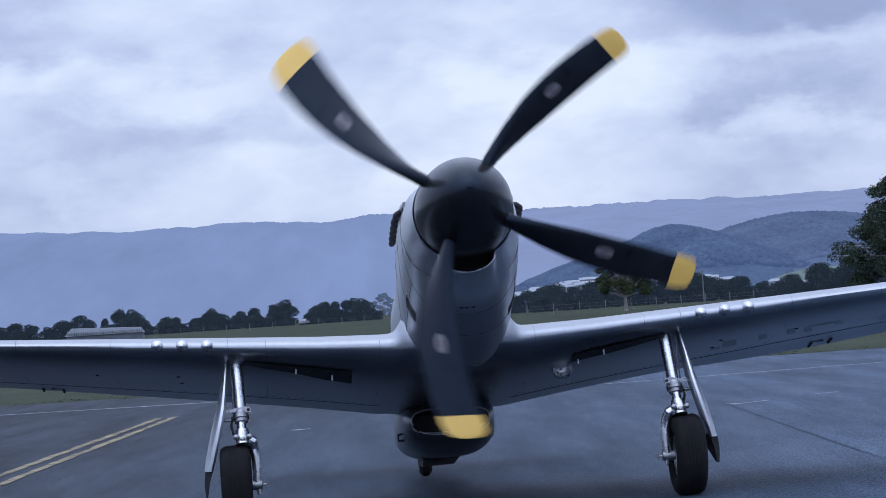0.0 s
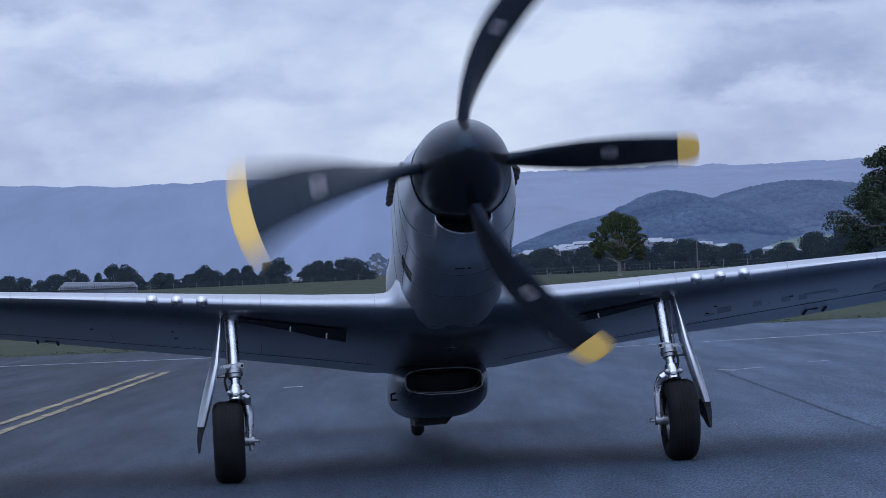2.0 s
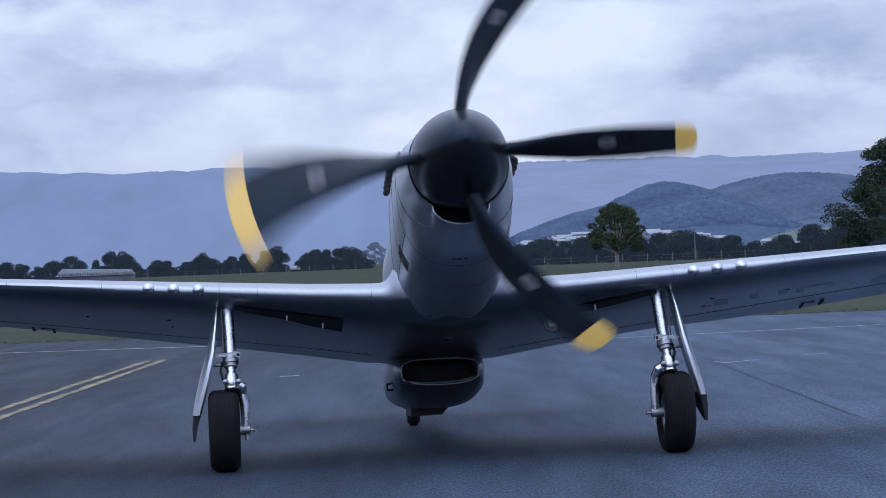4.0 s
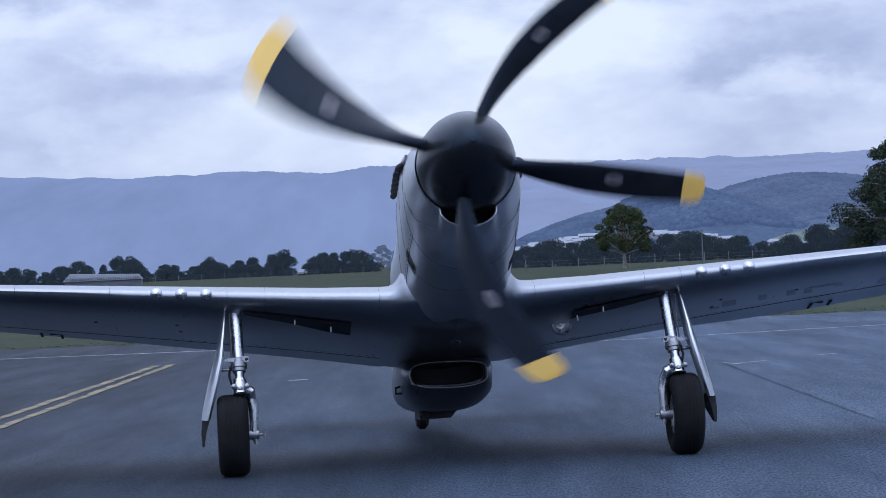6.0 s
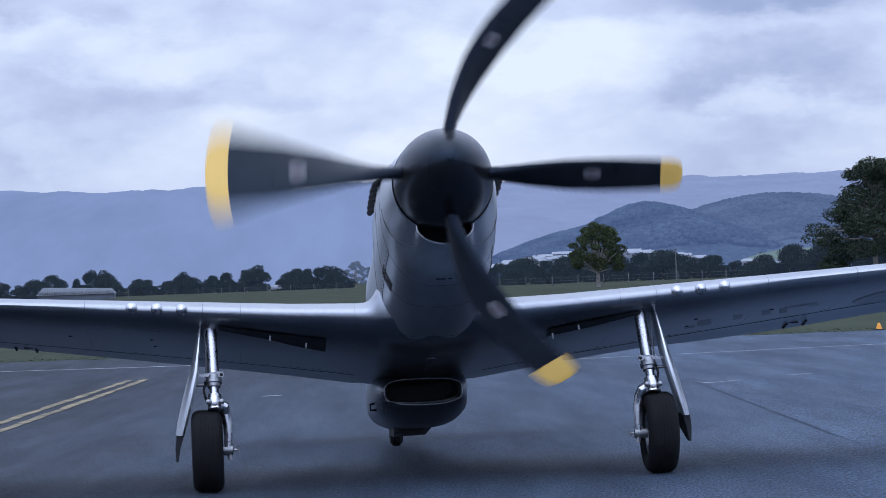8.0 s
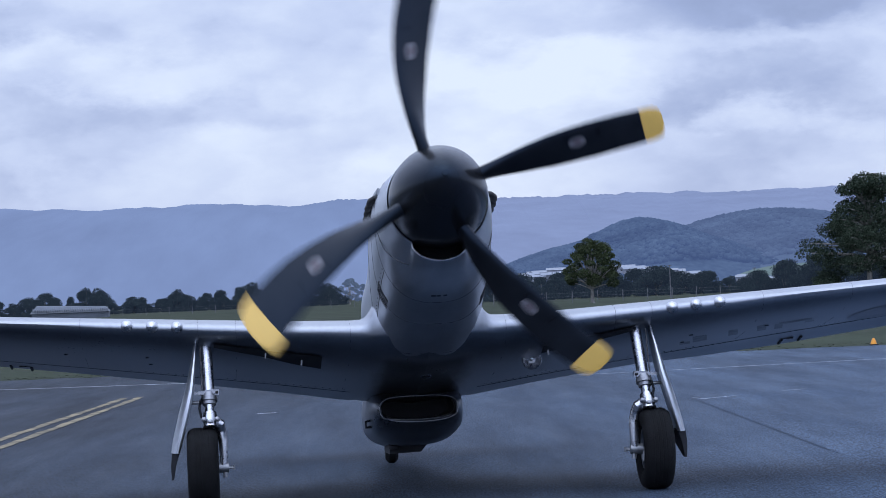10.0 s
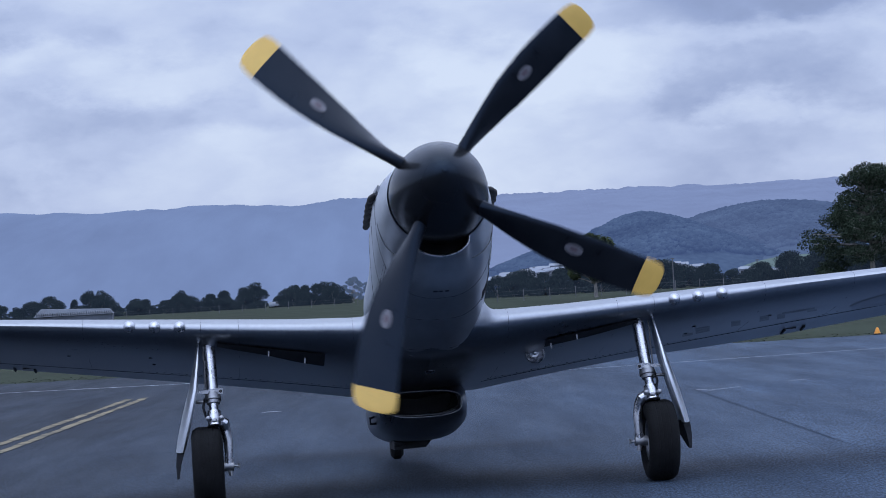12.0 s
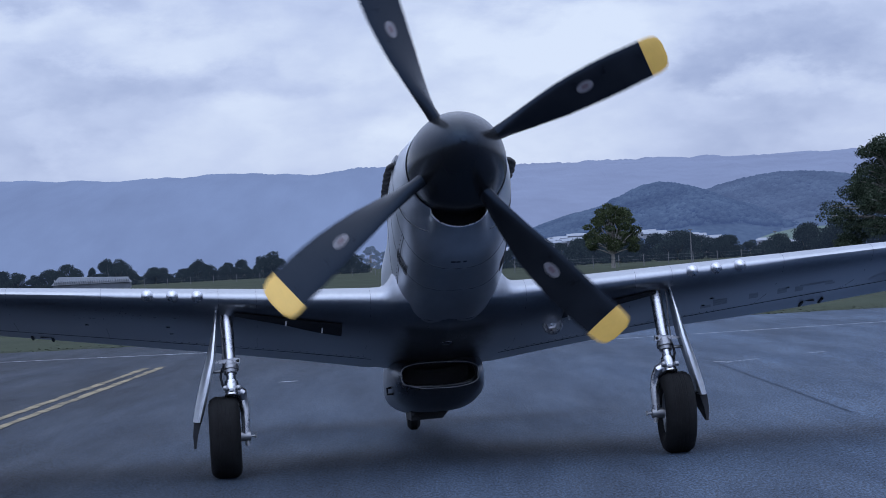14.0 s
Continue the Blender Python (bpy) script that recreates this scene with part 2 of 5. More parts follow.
M = {
    "silver": mat("silver_paint", (0.345, 0.365, 0.40), 0.33, 1.0, 0.14, 1.3, 0.0, 30, rvar=0.06),
    "cowl": mat("satin_silver_cowling", (0.50, 0.525, 0.56), 0.37, 0.95, 0.14, 1.6, 0.0, 12, stretch=(1, 0.4, 1), rvar=0.05),
    # darker copy of the silver, with the scoop's shade put into its colour
    "belly": mat("silver_paint_belly_shade", (0.17, 0.185, 0.21), 0.32, 0.9, 0.2, 1.6, 0.0, 30, stretch=(1, 0.35, 1), rvar=0.08),
    "chrome": mat("polished_steel", (0.56, 0.57, 0.60), 0.28, 1.0, 0.14, 9, rvar=0.08),
    "steel": mat("dull_steel", (0.30, 0.31, 0.33), 0.42, 0.9, 0.2, 14, rvar=0.1),
    "black": mat("black_gloss_paint", (0.0095, 0.0097, 0.0102), 0.24, 0.0, 0.1, 3, spec=0.36, tint=(0.42, 0.66, 1.0)),
    "blade": mat("black_blade_paint", (0.0075, 0.0082, 0.0095), 0.34, 0.0, 0.25, 6, 0.0, 80, rvar=0.08, spec=0.23, tint=(0.40, 0.62, 1.0)),
    "yellow": mat("yellow_tip_paint", (0.62, 0.39, 0.085), 0.45, 0.0, 0.08, 8),
    "decal": mat("pale_decal", (0.12, 0.118, 0.135), 0.5, 0.0, 0.1, 30),
    "decal_red": mat("decal_centre", (0.085, 0.06, 0.075), 0.5, 0.0, 0.2, 40),
    "rubber": mat("tyre_rubber", (0.0075, 0.008, 0.0090), 0.85, 0.0, 0.4, 8, 0.25, 90, spec=0.18),
    # near-black for dark parts; also paints the shade inside openings
    "dark": mat("dark_parts_cavity_shade", (0.018, 0.020, 0.025), 0.8, 0.0, 0.3, 6),
    "soot": mat("sooty_exhaust_steel", (0.018, 0.018, 0.020), 0.55, 0.3, 0.4, 20),
    "seam": mat("panel_seam", (0.05, 0.055, 0.065), 0.7, 0.2, 0.2, 20),
    "glass": mat("lamp_glass", (0.75, 0.78, 0.82), 0.08, 0.6, 0.05, 10),
    "ghost": mat("faded_letter_paint", (0.20, 0.215, 0.24), 0.38, 0.95, 0.4, 8),
    "grass": mat("grass", (0.035, 0.043, 0.029), 1.0, 0.0, 0.35, 0.12, 0.3, 3.0, stretch=(1, 0.5, 1), spec=0.05),
    "blades": mat("grass_blades", (0.042, 0.050, 0.032), 0.9, 0.0, 0.4, 0.7, island=0.2, spec=0.05),
    "white": mat("white_road_paint", (0.27, 0.29, 0.32), 0.7, 0.0, 0.75, 4, bscale=20),
    "lineyel": mat("yellow_road_paint", (0.150, 0.122, 0.066), 0.8, 0.0, 0.8, 2.5, bscale=22),
    "bark": mat("bark", (0.21, 0.20, 0.185), 0.9, 0.0, 0.3, 3),
    "leaf": mat("dark_foliage", (0.036, 0.049, 0.034), 0.8, 0.0, 0.35, 0.4, island=0.3, spec=0.0),
    "leaf2": mat("olive_foliage", (0.052, 0.066, 0.034), 0.8, 0.0, 0.35, 0.4, island=0.3, spec=0.0),
    # far tree line, with a little haze painted in as emission
    "hedge": mat("far_foliage_painted_haze", (0.022, 0.031, 0.025), 0.9, 0.0, 0.35, 0.3, island=0.12, haze_glow=(0.010, 0.0155, 0.030), spec=0.0),
    "post": mat("fence_post_paint", (0.10, 0.105, 0.115), 0.7, 0.0, 0.2, 3),
    "roof": mat("pale_roof", (0.21, 0.235, 0.28), 0.6, 0.0, 0.15, 0.3),
    "wall": mat("pale_house_wall", (0.24, 0.25, 0.28), 0.8, 0.0, 0.2, 0.3),
    "shed": mat("shed_sheet", (0.085, 0.10, 0.125), 0.6, 0.0, 0.2, 0.5),
    # ridges, hills and field: blue haze painted in as a faint emission
    "ridge": mat("ridge_forest_painted_haze", (0.020, 0.026, 0.030), 1.0, 0.0, 0.35, 0.012, bscale=0.05, stretch=(1, 0.1, 1), haze_glow=(0.186, 0.255, 0.482), spec=0.0),
    "ridge_far": mat("pale_ridge_painted_haze", (0.020, 0.026, 0.030), 1.0, 0.0, 0.35, 0.012, bscale=0.05, haze_glow=(0.215, 0.275, 0.50), spec=0.0),
    "hill": mat("hill_forest_painted_haze", (0.024, 0.032, 0.033), 1.0, 0.0, 0.6, 0.05, bscale=0.4, stretch=(1, 0.25, 1.2), haze_glow=(0.053, 0.087, 0.206), spec=0.0, island=0.2),
    "hill_far": mat("far_hill_painted_haze", (0.022, 0.029, 0.031), 1.0, 0.0, 0.6, 0.04, bscale=0.35, stretch=(1, 0.25, 1.2), haze_glow=(0.070, 0.106, 0.230), spec=0.0, island=0.2),
    "field": mat("hill_field_painted_haze", (0.06, 0.085, 0.05), 1.0, 0.0, 0.2, 0.03, bscale=0.1, haze_glow=(0.075, 0.10, 0.17), spec=0.0),
    "tar": mat("old_joint_tar", (0.031, 0.046, 0.070), 0.9, 0.0, 0.5, 2, spec=0.2),
    "roundel": mat("pale_underwing_paint", (0.34, 0.36, 0.40), 0.45, 0.3, 0.15, 5),
    # gum tree leaves, made paler by haze painted in as emission
    "pale_leaf": mat("pale_foliage_painted_haze", (0.06, 0.07, 0.07), 0.9, 0.0, 0.35, 0.3, island=0.15, haze_glow=(0.055, 0.082, 0.150), spec=0.0),
    "orange": mat("orange_marker", (0.75, 0.30, 0.03), 0.6, 0.0, 0.1, 3),
}


def underside_shade(m, half, y0, y1):
    """Underside shade painted into the colour round the centreline, y0 to y1, ragged edge."""
    nt = m.node_tree
    N, L = nt.nodes.new, nt.links.new
    b = nt.nodes["Principled BSDF"]
    tc, sep, mp, n = N("ShaderNodeTexCoord"), N("ShaderNodeSeparateXYZ"), N("ShaderNodeMapping"), N("ShaderNodeTexNoise")
    mp.inputs["Scale"].default_value = (1, 0.3, 1)
    n.inputs["Scale"].default_value, n.inputs["Detail"].default_value = 7.0, 6
    L(tc.outputs["Object"], sep.inputs[0]); L(tc.outputs["Object"], mp.inputs[0]); L(mp.outputs[0], n.inputs["Vector"])

    def math_node(op, a, v):
        k = N("ShaderNodeMath")
        k.operation = op
        L(a, k.inputs[0])
        if hasattr(v, "links"):
            L(v, k.inputs[1])
        else:
            k.inputs[1].default_value = v
        return k.outputs[0]

    def smooth(src, a, c):
        k = N("ShaderNodeMapRange")
        k.interpolation_type = "SMOOTHSTEP"
        k.inputs[1].default_value, k.inputs[2].default_value = a, c
        L(src, k.inputs[0])
        return k.outputs[0]
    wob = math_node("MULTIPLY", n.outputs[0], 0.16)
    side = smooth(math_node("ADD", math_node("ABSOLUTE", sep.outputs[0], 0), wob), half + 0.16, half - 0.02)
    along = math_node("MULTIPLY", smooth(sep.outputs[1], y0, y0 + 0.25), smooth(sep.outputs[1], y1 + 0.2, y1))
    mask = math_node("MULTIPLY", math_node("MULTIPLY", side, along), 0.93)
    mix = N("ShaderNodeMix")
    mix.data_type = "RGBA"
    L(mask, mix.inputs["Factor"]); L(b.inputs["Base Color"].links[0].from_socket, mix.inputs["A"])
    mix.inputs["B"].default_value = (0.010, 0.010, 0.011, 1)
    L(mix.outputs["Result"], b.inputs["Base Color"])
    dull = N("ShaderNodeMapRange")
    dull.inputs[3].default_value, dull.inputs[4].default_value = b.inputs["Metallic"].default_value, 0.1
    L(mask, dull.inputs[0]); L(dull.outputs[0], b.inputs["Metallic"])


# dark shade below the belly painted into the silver of the wings
underside_shade(M["silver"], 0.36, -0.05, 2.2)


def asphalt_mat(name="asphalt", k=1.0):
    m = bpy.data.materials.new(name)
    m.use_nodes = True
    nt = m.node_tree
    N, L = nt.nodes.new, nt.links.new
    b = nt.nodes["Principled BSDF"]
    tc = N("ShaderNodeTexCoord")

    def noise_tex(scale, detail, rough=0.5, stretch=(1, 1, 1)):
        mp, n = N("ShaderNodeMapping"), N("ShaderNodeTexNoise")
        mp.inputs["Scale"].default_value = stretch
        n.inputs["Scale"].default_value, n.inputs["Detail"].default_value, n.inputs["Roughness"].default_value = scale, detail, rough
        L(tc.outputs["Object"], mp.inputs[0]); L(mp.outputs[0], n.inputs["Vector"])
        return n.outputs[0]

    def ramp(src, p0, c0, p1, c1):
        n = N("ShaderNodeValToRGB")
        n.color_ramp.elements[0].position, n.color_ramp.elements[0].color = p0, (*c0, 1)
        n.color_ramp.elements[1].position, n.color_ramp.elements[1].color = p1, (*c1, 1)
        L(src, n.inputs[0])
        return n.outputs[0]

    def mul(a, c):
        n = N("ShaderNodeMix")
        n.data_type, n.blend_type = "RGBA", "MULTIPLY"
        n.inputs["Factor"].default_value = 1.0
        L(a, n.inputs["A"]); L(c, n.inputs["B"])
        return n.outputs["Result"]
    patches = noise_tex(0.45, 6, 0.62, (1, 0.11, 1))
    stains = noise_tex(1.6, 6, 0.68, (1, 0.10, 1))
    grit = noise_tex(56, 4, 0.82, (1, 0.17, 1))
    stone = noise_tex(90, 2, 0.6)
    col = ramp(patches, 0.36, (0.0185 * k, 0.030 * k, 0.0485 * k), 0.66, (0.0345 * k, 0.054 * k, 0.085 * k))
    col = mul(col, ramp(stains, 0.34, (0.74, 0.74, 0.76), 0.64, (1.08, 1.08, 1.08)))
    col = mul(col, ramp(grit, 0.41, (0.24, 0.24, 0.25), 0.60, (1.85, 1.85, 1.85)))
    # sheen painted into the colour: the apron turns paler along +x
    pos, painted_sheen = N("ShaderNodeSeparateXYZ"), N("ShaderNodeMapRange")
    L(tc.outputs["Object"], pos.inputs[0]); L(pos.outputs[0], painted_sheen.inputs[0])
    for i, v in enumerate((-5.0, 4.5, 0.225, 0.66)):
        painted_sheen.inputs[i + 1].default_value = v
    col = mul(col, ramp(painted_sheen.outputs[0], 0.0, (0.0, 0.0, 0.0), 1.0, (2.2, 2.2, 2.2)))
    L(col, b.inputs["Base Color"])
    b.inputs["Specular IOR Level"].default_value = 0.22
    rr = N("ShaderNodeMapRange")
    rr.inputs[1].default_value, rr.inputs[2].default_value, rr.inputs[3].default_value, rr.inputs[4].default_value = 0.3, 0.7, 0.88, 0.70
    L(stains, rr.inputs[0]); L(rr.outputs[0], b.inputs["Roughness"])
    add = N("ShaderNodeMath")
    add.operation = "ADD"
    L(grit, add.inputs[0]); L(stone, add.inputs[1])
    bp = N("ShaderNodeBump")
    bp.inputs["Strength"].default_value, bp.inputs["Distance"].default_value = 0.5, 0.012
    L(add.outputs[0], bp.inputs["Height"]); L(bp.outputs[0], b.inputs["Normal"])
    return m


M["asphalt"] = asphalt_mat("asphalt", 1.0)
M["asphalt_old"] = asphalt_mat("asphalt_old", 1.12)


# ---- mesh helpers ----
def mesh_of(name, bm, material, smooth=True, extra=()):
    bmesh.ops.recalc_face_normals(bm, faces=bm.faces)
    me = bpy.data.meshes.new(name)
    bm.to_mesh(me)
    bm.free()
    for m in (material, *extra):
        me.materials.append(m)
    if smooth:
        me.polygons.foreach_set("use_smooth", [True] * len(me.polygons))
        me.set_sharp_from_angle(angle=radians(38))
    return me


def part(name, bm, material, parent=None, label="", smooth=True):
    ob = new(name, mesh_of(name, bm, material, smooth))
    if parent:
        ob.parent = parent
    if label:
        ob["label"] = label
    return ob


def loft(bm, rings, cap0=True, cap1=True, closed=True):
    vs = [[bm.verts.new(p) for p in r] for r in rings]
    n = len(rings[0])
    for a, b in zip(vs, vs[1:]):
        for i in range(n if closed else n - 1):
            j = (i + 1) % n
            bm.faces.new((a[i], a[j], b[j], b[i]))
    if cap0:
        bm.faces.new(vs[0])
    if cap1:
        bm.faces.new(vs[-1])
    return bm


def tube(bm, pts, radii, n=14, caps=True):
    pts = [Vector(p) for p in pts]
    if not hasattr(radii, "__len__"):
        radii = [radii] * len(pts)
    rings = []
    ref = None
    for i, p in enumerate(pts):
        d = (pts[min(i + 1, len(pts) - 1)] - pts[max(i - 1, 0)]).normalized()
        if ref is None:
            ref = d.orthogonal().normalized()
        ref = (ref - d * ref.dot(d)).normalized()
        s = d.cross(ref)
        rings.append([p + radii[i] * (math.cos(a) * ref + math.sin(a) * s) for a in (2 * math.pi * k / n for k in range(n))])
    return loft(bm, rings, caps, caps)


def lathe(bm, centre, axis, profile, n=32, caps=False):
    """profile: (distance along the axis, radius)."""
    axis = Vector(axis).normalized()
    u = axis.orthogonal().normalized()
    v = axis.cross(u)
    c = Vector(centre)
    rings = [[c + axis * d + r * (math.cos(a) * u + math.sin(a) * v) for a in (2 * math.pi * k / n for k in range(n))] for d, r in profile]
    return loft(bm, rings, caps, caps)


def box(bm, centre, size, turn=None, bevel=0.0):
    m = Matrix.Translation(centre) @ (turn if turn else Matrix()) @ Matrix.Diagonal((*size, 1))
    r = bmesh.ops.create_cube(bm, size=1.0, matrix=m)
    if bevel:
        es = {e for v in r["verts"] for e in v.link_edges}
        bmesh.ops.bevel(bm, geom=list(es), offset=bevel, segments=2, affect="EDGES")
    return bm


def prism(bm, outline, lo, hi):
    """An outline of points (Vectors) with thickness from lo to hi, given as offset vectors."""
    lo, hi = Vector(lo), Vector(hi)
    return loft(bm, [[Vector(p) + lo for p in outline], [Vector(p) + hi for p in outline]])


# ---- ground ----
def flat(name, pts, z, material, label, category="", kind="structure", thick=0.0):
    bm = bmesh.new()
    if thick:
        prism(bm, [(x, y, z) for x, y in pts], (0, 0, 0), (0, 0, -thick))
    else:
        bm.faces.new([bm.verts.new((x, y, z)) for x, y in pts])
    return tagged(part(name, bm, material, smooth=False), label, category, kind=kind)


def build_ground():
    flat("ground", [(-2500, -600), (2500, -600), (2500, 3400), (-2500, 3400)], -0.035, M["grass"], "short dull green airfield grass reaching to the hills", "grass")
    rnd = random.Random(3)
    edge = []
    x = -70.0
    while x < 70:
        edge.append((x, 42.3 + 0.022 * abs(x) * (1 if x < 0 else 0.6) + rnd.uniform(-0.45, 0.45)))
        x += rnd.uniform(0.5, 1.2)
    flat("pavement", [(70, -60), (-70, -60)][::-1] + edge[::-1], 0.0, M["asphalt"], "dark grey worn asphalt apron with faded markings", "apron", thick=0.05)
    bm = bmesh.new()
    for i in range(2600):
        x, off = rnd.uniform(-16, 16), abs(rnd.gauss(0, 2.4))
        y = 42.4 + 0.022 * abs(x) + off - 0.3
        h, a = rnd.uniform(0.004, 0.014), rnd.uniform(0, math.pi)
        w = rnd.uniform(0.03, 0.08)
        dx, dy = math.cos(a) * w, math.sin(a) * w
        lx, ly = rnd.uniform(-0.05, 0.05), rnd.uniform(-0.05, 0.05)
        bm.faces.new([bm.verts.new(p) for p in ((x - dx, y - dy, -0.035), (x + dx, y + dy, -0.035), (x + lx, y + ly, h - 0.035))])
    tagged(part("grass", bm, M["blades"], smooth=False), "ragged grass tufts along the asphalt edge", "grass", kind="stuff")

    def stripe(name, a, b, w, material, label):
        a, b = Vector((*a, 0.007)), Vector((*b, 0.007))
        s = (b - a).cross(Vector((0, 0, 1))).normalized() * w / 2
        rr = random.Random(7)
        n = max(2, int((b - a).length / 0.5))
        bm = bmesh.new()
        rings = []
        for i in range(n + 1):
            p = a.lerp(b, i / n)
            k1, k2 = rr.uniform(0.55, 1.15), rr.uniform(0.55, 1.15)
            rings.append([p - s * k1, p + s * k2])
        loft(bm, rings, False, False, closed=False)
        return tagged(part(name, bm, material, smooth=False), label, "marking", kind="structure")

    stripe("white_line", (-16.0, 36.2), (-3.6, 34.1), 0.24, M["white"], "thin worn white taxiway line on asphalt")
    stripe("white_line", (2.4, 29.2), (16.0, 34.4), 0.13, M["white"], "thin worn white taxiway line on asphalt")
    stripe("yellow_line", (-5.46, 2.0), (-5.30, 26.8), 0.15, M["lineyel"], "faded yellow painted taxi line on asphalt")
    stripe("yellow_line", (-5.10, 2.0), (-5.03, 27.0), 0.15, M["lineyel"], "faded yellow painted taxi line on asphalt")
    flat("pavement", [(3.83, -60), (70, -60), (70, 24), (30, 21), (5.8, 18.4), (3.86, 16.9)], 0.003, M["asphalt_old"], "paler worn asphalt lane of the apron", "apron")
    stripe("seam", (3.84, 17.0), (3.83, 4.0), 0.012, M["tar"], "dark joint between two asphalt lanes")
    stripe("white_dash", (-2.40, 17.7), (-2.12, 17.75), 0.20, M["white"], "short white paint mark on asphalt")
    stripe("white_dash", (3.86, 17.1), (4.02, 16.5), 0.07, M["white"], "short white paint mark on asphalt")
    stripe("white_dash", (4.02, 16.7), (4.5, 17.2), 0.07, M["white"], "short white paint mark on asphalt")
    stripe("white_dash", (5.3, 18.3), (5.7, 18.6), 0.07, M["white"], "short white paint mark on asphalt")


build_ground()


# ---- hills ----
def terrain(name, y0, depth, xs, profile, material, label, seed, rough, step):
    """A wooded ridge: its crest follows profile (x, z) with small uneven treetops."""
    px, pz = [p[0] for p in profile], [p[1] for p in profile]
    rings = []
    n = int((xs[1] - xs[0]) / step)
    for i in range(n + 1):
        x = xs[0] + (xs[1] - xs[0]) * i / n
        h = float(np.interp(x, px, pz))
        h += rough * (0.5 * noise.noise((x * 0.02, seed, 0)) + 0.6 * noise.noise((x * 0.08, seed, 3)) + 0.5 * noise.noise((x * 0.33, seed, 5)) + 0.35 * noise.noise((x * 1.1, seed, 7)))
        h += rough * 1.6 * max(0.0, noise.noise((x * 0.045, seed, 11)) - 0.12)
        ring = []
        for k in range(13):
            u = k / 12
            z = h * math.sin(u * math.pi / 2) ** 0.8
            wob = 1 + 0.08 * noise.noise((x * 0.006, u * 3, seed))
            ring.append((x, y0 + depth * (u - 1) * wob, z if u == 1 else z * (1 + 0.03 * noise.noise((x * 0.02, u * 6, seed + 9))) - 1.0))
        ring.append((x, y0 + depth * 0.6, -2))
        rings.append(ring)
    bm = bmesh.new()
    loft(bm, rings, False, False, closed=False)
    return tagged(part(name, bm, material), label, "hill", kind="structure")


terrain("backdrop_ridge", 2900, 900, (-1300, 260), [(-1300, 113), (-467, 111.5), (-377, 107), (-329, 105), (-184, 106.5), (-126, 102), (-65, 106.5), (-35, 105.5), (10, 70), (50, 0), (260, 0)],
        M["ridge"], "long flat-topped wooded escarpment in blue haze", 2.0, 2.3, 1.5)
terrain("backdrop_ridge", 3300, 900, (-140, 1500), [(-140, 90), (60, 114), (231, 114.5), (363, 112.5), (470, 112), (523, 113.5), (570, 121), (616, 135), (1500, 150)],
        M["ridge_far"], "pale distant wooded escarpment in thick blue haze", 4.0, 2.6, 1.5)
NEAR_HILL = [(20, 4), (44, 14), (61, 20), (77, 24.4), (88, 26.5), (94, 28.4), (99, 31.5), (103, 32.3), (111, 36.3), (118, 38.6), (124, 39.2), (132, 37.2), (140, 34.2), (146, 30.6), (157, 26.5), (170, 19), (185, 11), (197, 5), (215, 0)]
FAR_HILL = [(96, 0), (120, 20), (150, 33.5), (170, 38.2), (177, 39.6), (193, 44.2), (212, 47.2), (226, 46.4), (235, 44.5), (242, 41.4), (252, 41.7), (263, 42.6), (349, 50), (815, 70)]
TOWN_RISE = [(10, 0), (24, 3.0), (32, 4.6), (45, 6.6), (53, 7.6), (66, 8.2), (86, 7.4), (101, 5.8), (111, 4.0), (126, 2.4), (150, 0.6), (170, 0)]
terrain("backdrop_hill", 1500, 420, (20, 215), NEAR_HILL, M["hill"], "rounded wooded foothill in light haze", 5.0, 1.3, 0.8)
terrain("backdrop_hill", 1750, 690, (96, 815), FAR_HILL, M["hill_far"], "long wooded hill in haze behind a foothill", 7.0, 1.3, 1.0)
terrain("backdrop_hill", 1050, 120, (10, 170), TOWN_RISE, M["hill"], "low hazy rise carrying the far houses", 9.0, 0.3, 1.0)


def hill_woods(profile, y0, depth, xs, material, count, size, seed, label):
    """Crowns of the wood that covers a hill, low and uneven."""
    rnd = random.Random(seed)
    px, pz = [p[0] for p in profile], [p[1] for p in profile]
    src = bmesh.new()
    bmesh.ops.create_icosphere(src, subdivisions=1, radius=1.0)
    shape = [v.co.copy() for v in src.verts]
    tris = [[v.index for v in f.verts] for f in src.faces]
    src.free()
    verts, faces = [], []
    for _ in range(count):
        x, u = rnd.uniform(*xs), rnd.uniform(0.12, 1.0) ** 0.8
        h = float(np.interp(x, px, pz))
        if h < 3:
            continue
        z = h * math.sin(u * math.pi / 2) ** 0.8
        r = size * rnd.uniform(0.45, 1.25)
        c = Vector((x, y0 + depth * (u - 1), z - r * 0.35))
        base = len(verts)
        for p in shape:
            k = r * rnd.uniform(0.75, 1.15)
            verts.append((c.x + p.x * k, c.y + p.y * k, c.z + p.z * k * 0.72))
        faces += [[base + i for i in f] for f in tris]
    me = bpy.data.meshes.new("woods")
    me.from_pydata(verts, [], faces)
    me.materials.append(material)
    me.polygons.foreach_set("use_smooth", [True] * len(me.polygons))
    tagged(new("woods", me), label, "woods", kind="stuff")


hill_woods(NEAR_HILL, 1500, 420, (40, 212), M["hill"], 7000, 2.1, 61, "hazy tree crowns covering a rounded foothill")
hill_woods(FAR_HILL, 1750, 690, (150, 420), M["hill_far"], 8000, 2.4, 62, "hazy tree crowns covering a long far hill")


bm = bmesh.new()
bm.faces.new([bm.verts.new(p) for p in ((128, 1062, 4.5), (146, 1056, 3.6), (166, 1060, 4.2), (168, 1072, 7.0), (160, 1078, 8.6), (148, 1077, 8.4), (136, 1070, 6.6))])
tagged(part("backdrop_field", bm, M["field"], smooth=False), "pale green cleared field on the hillside", "field", kind="structure")


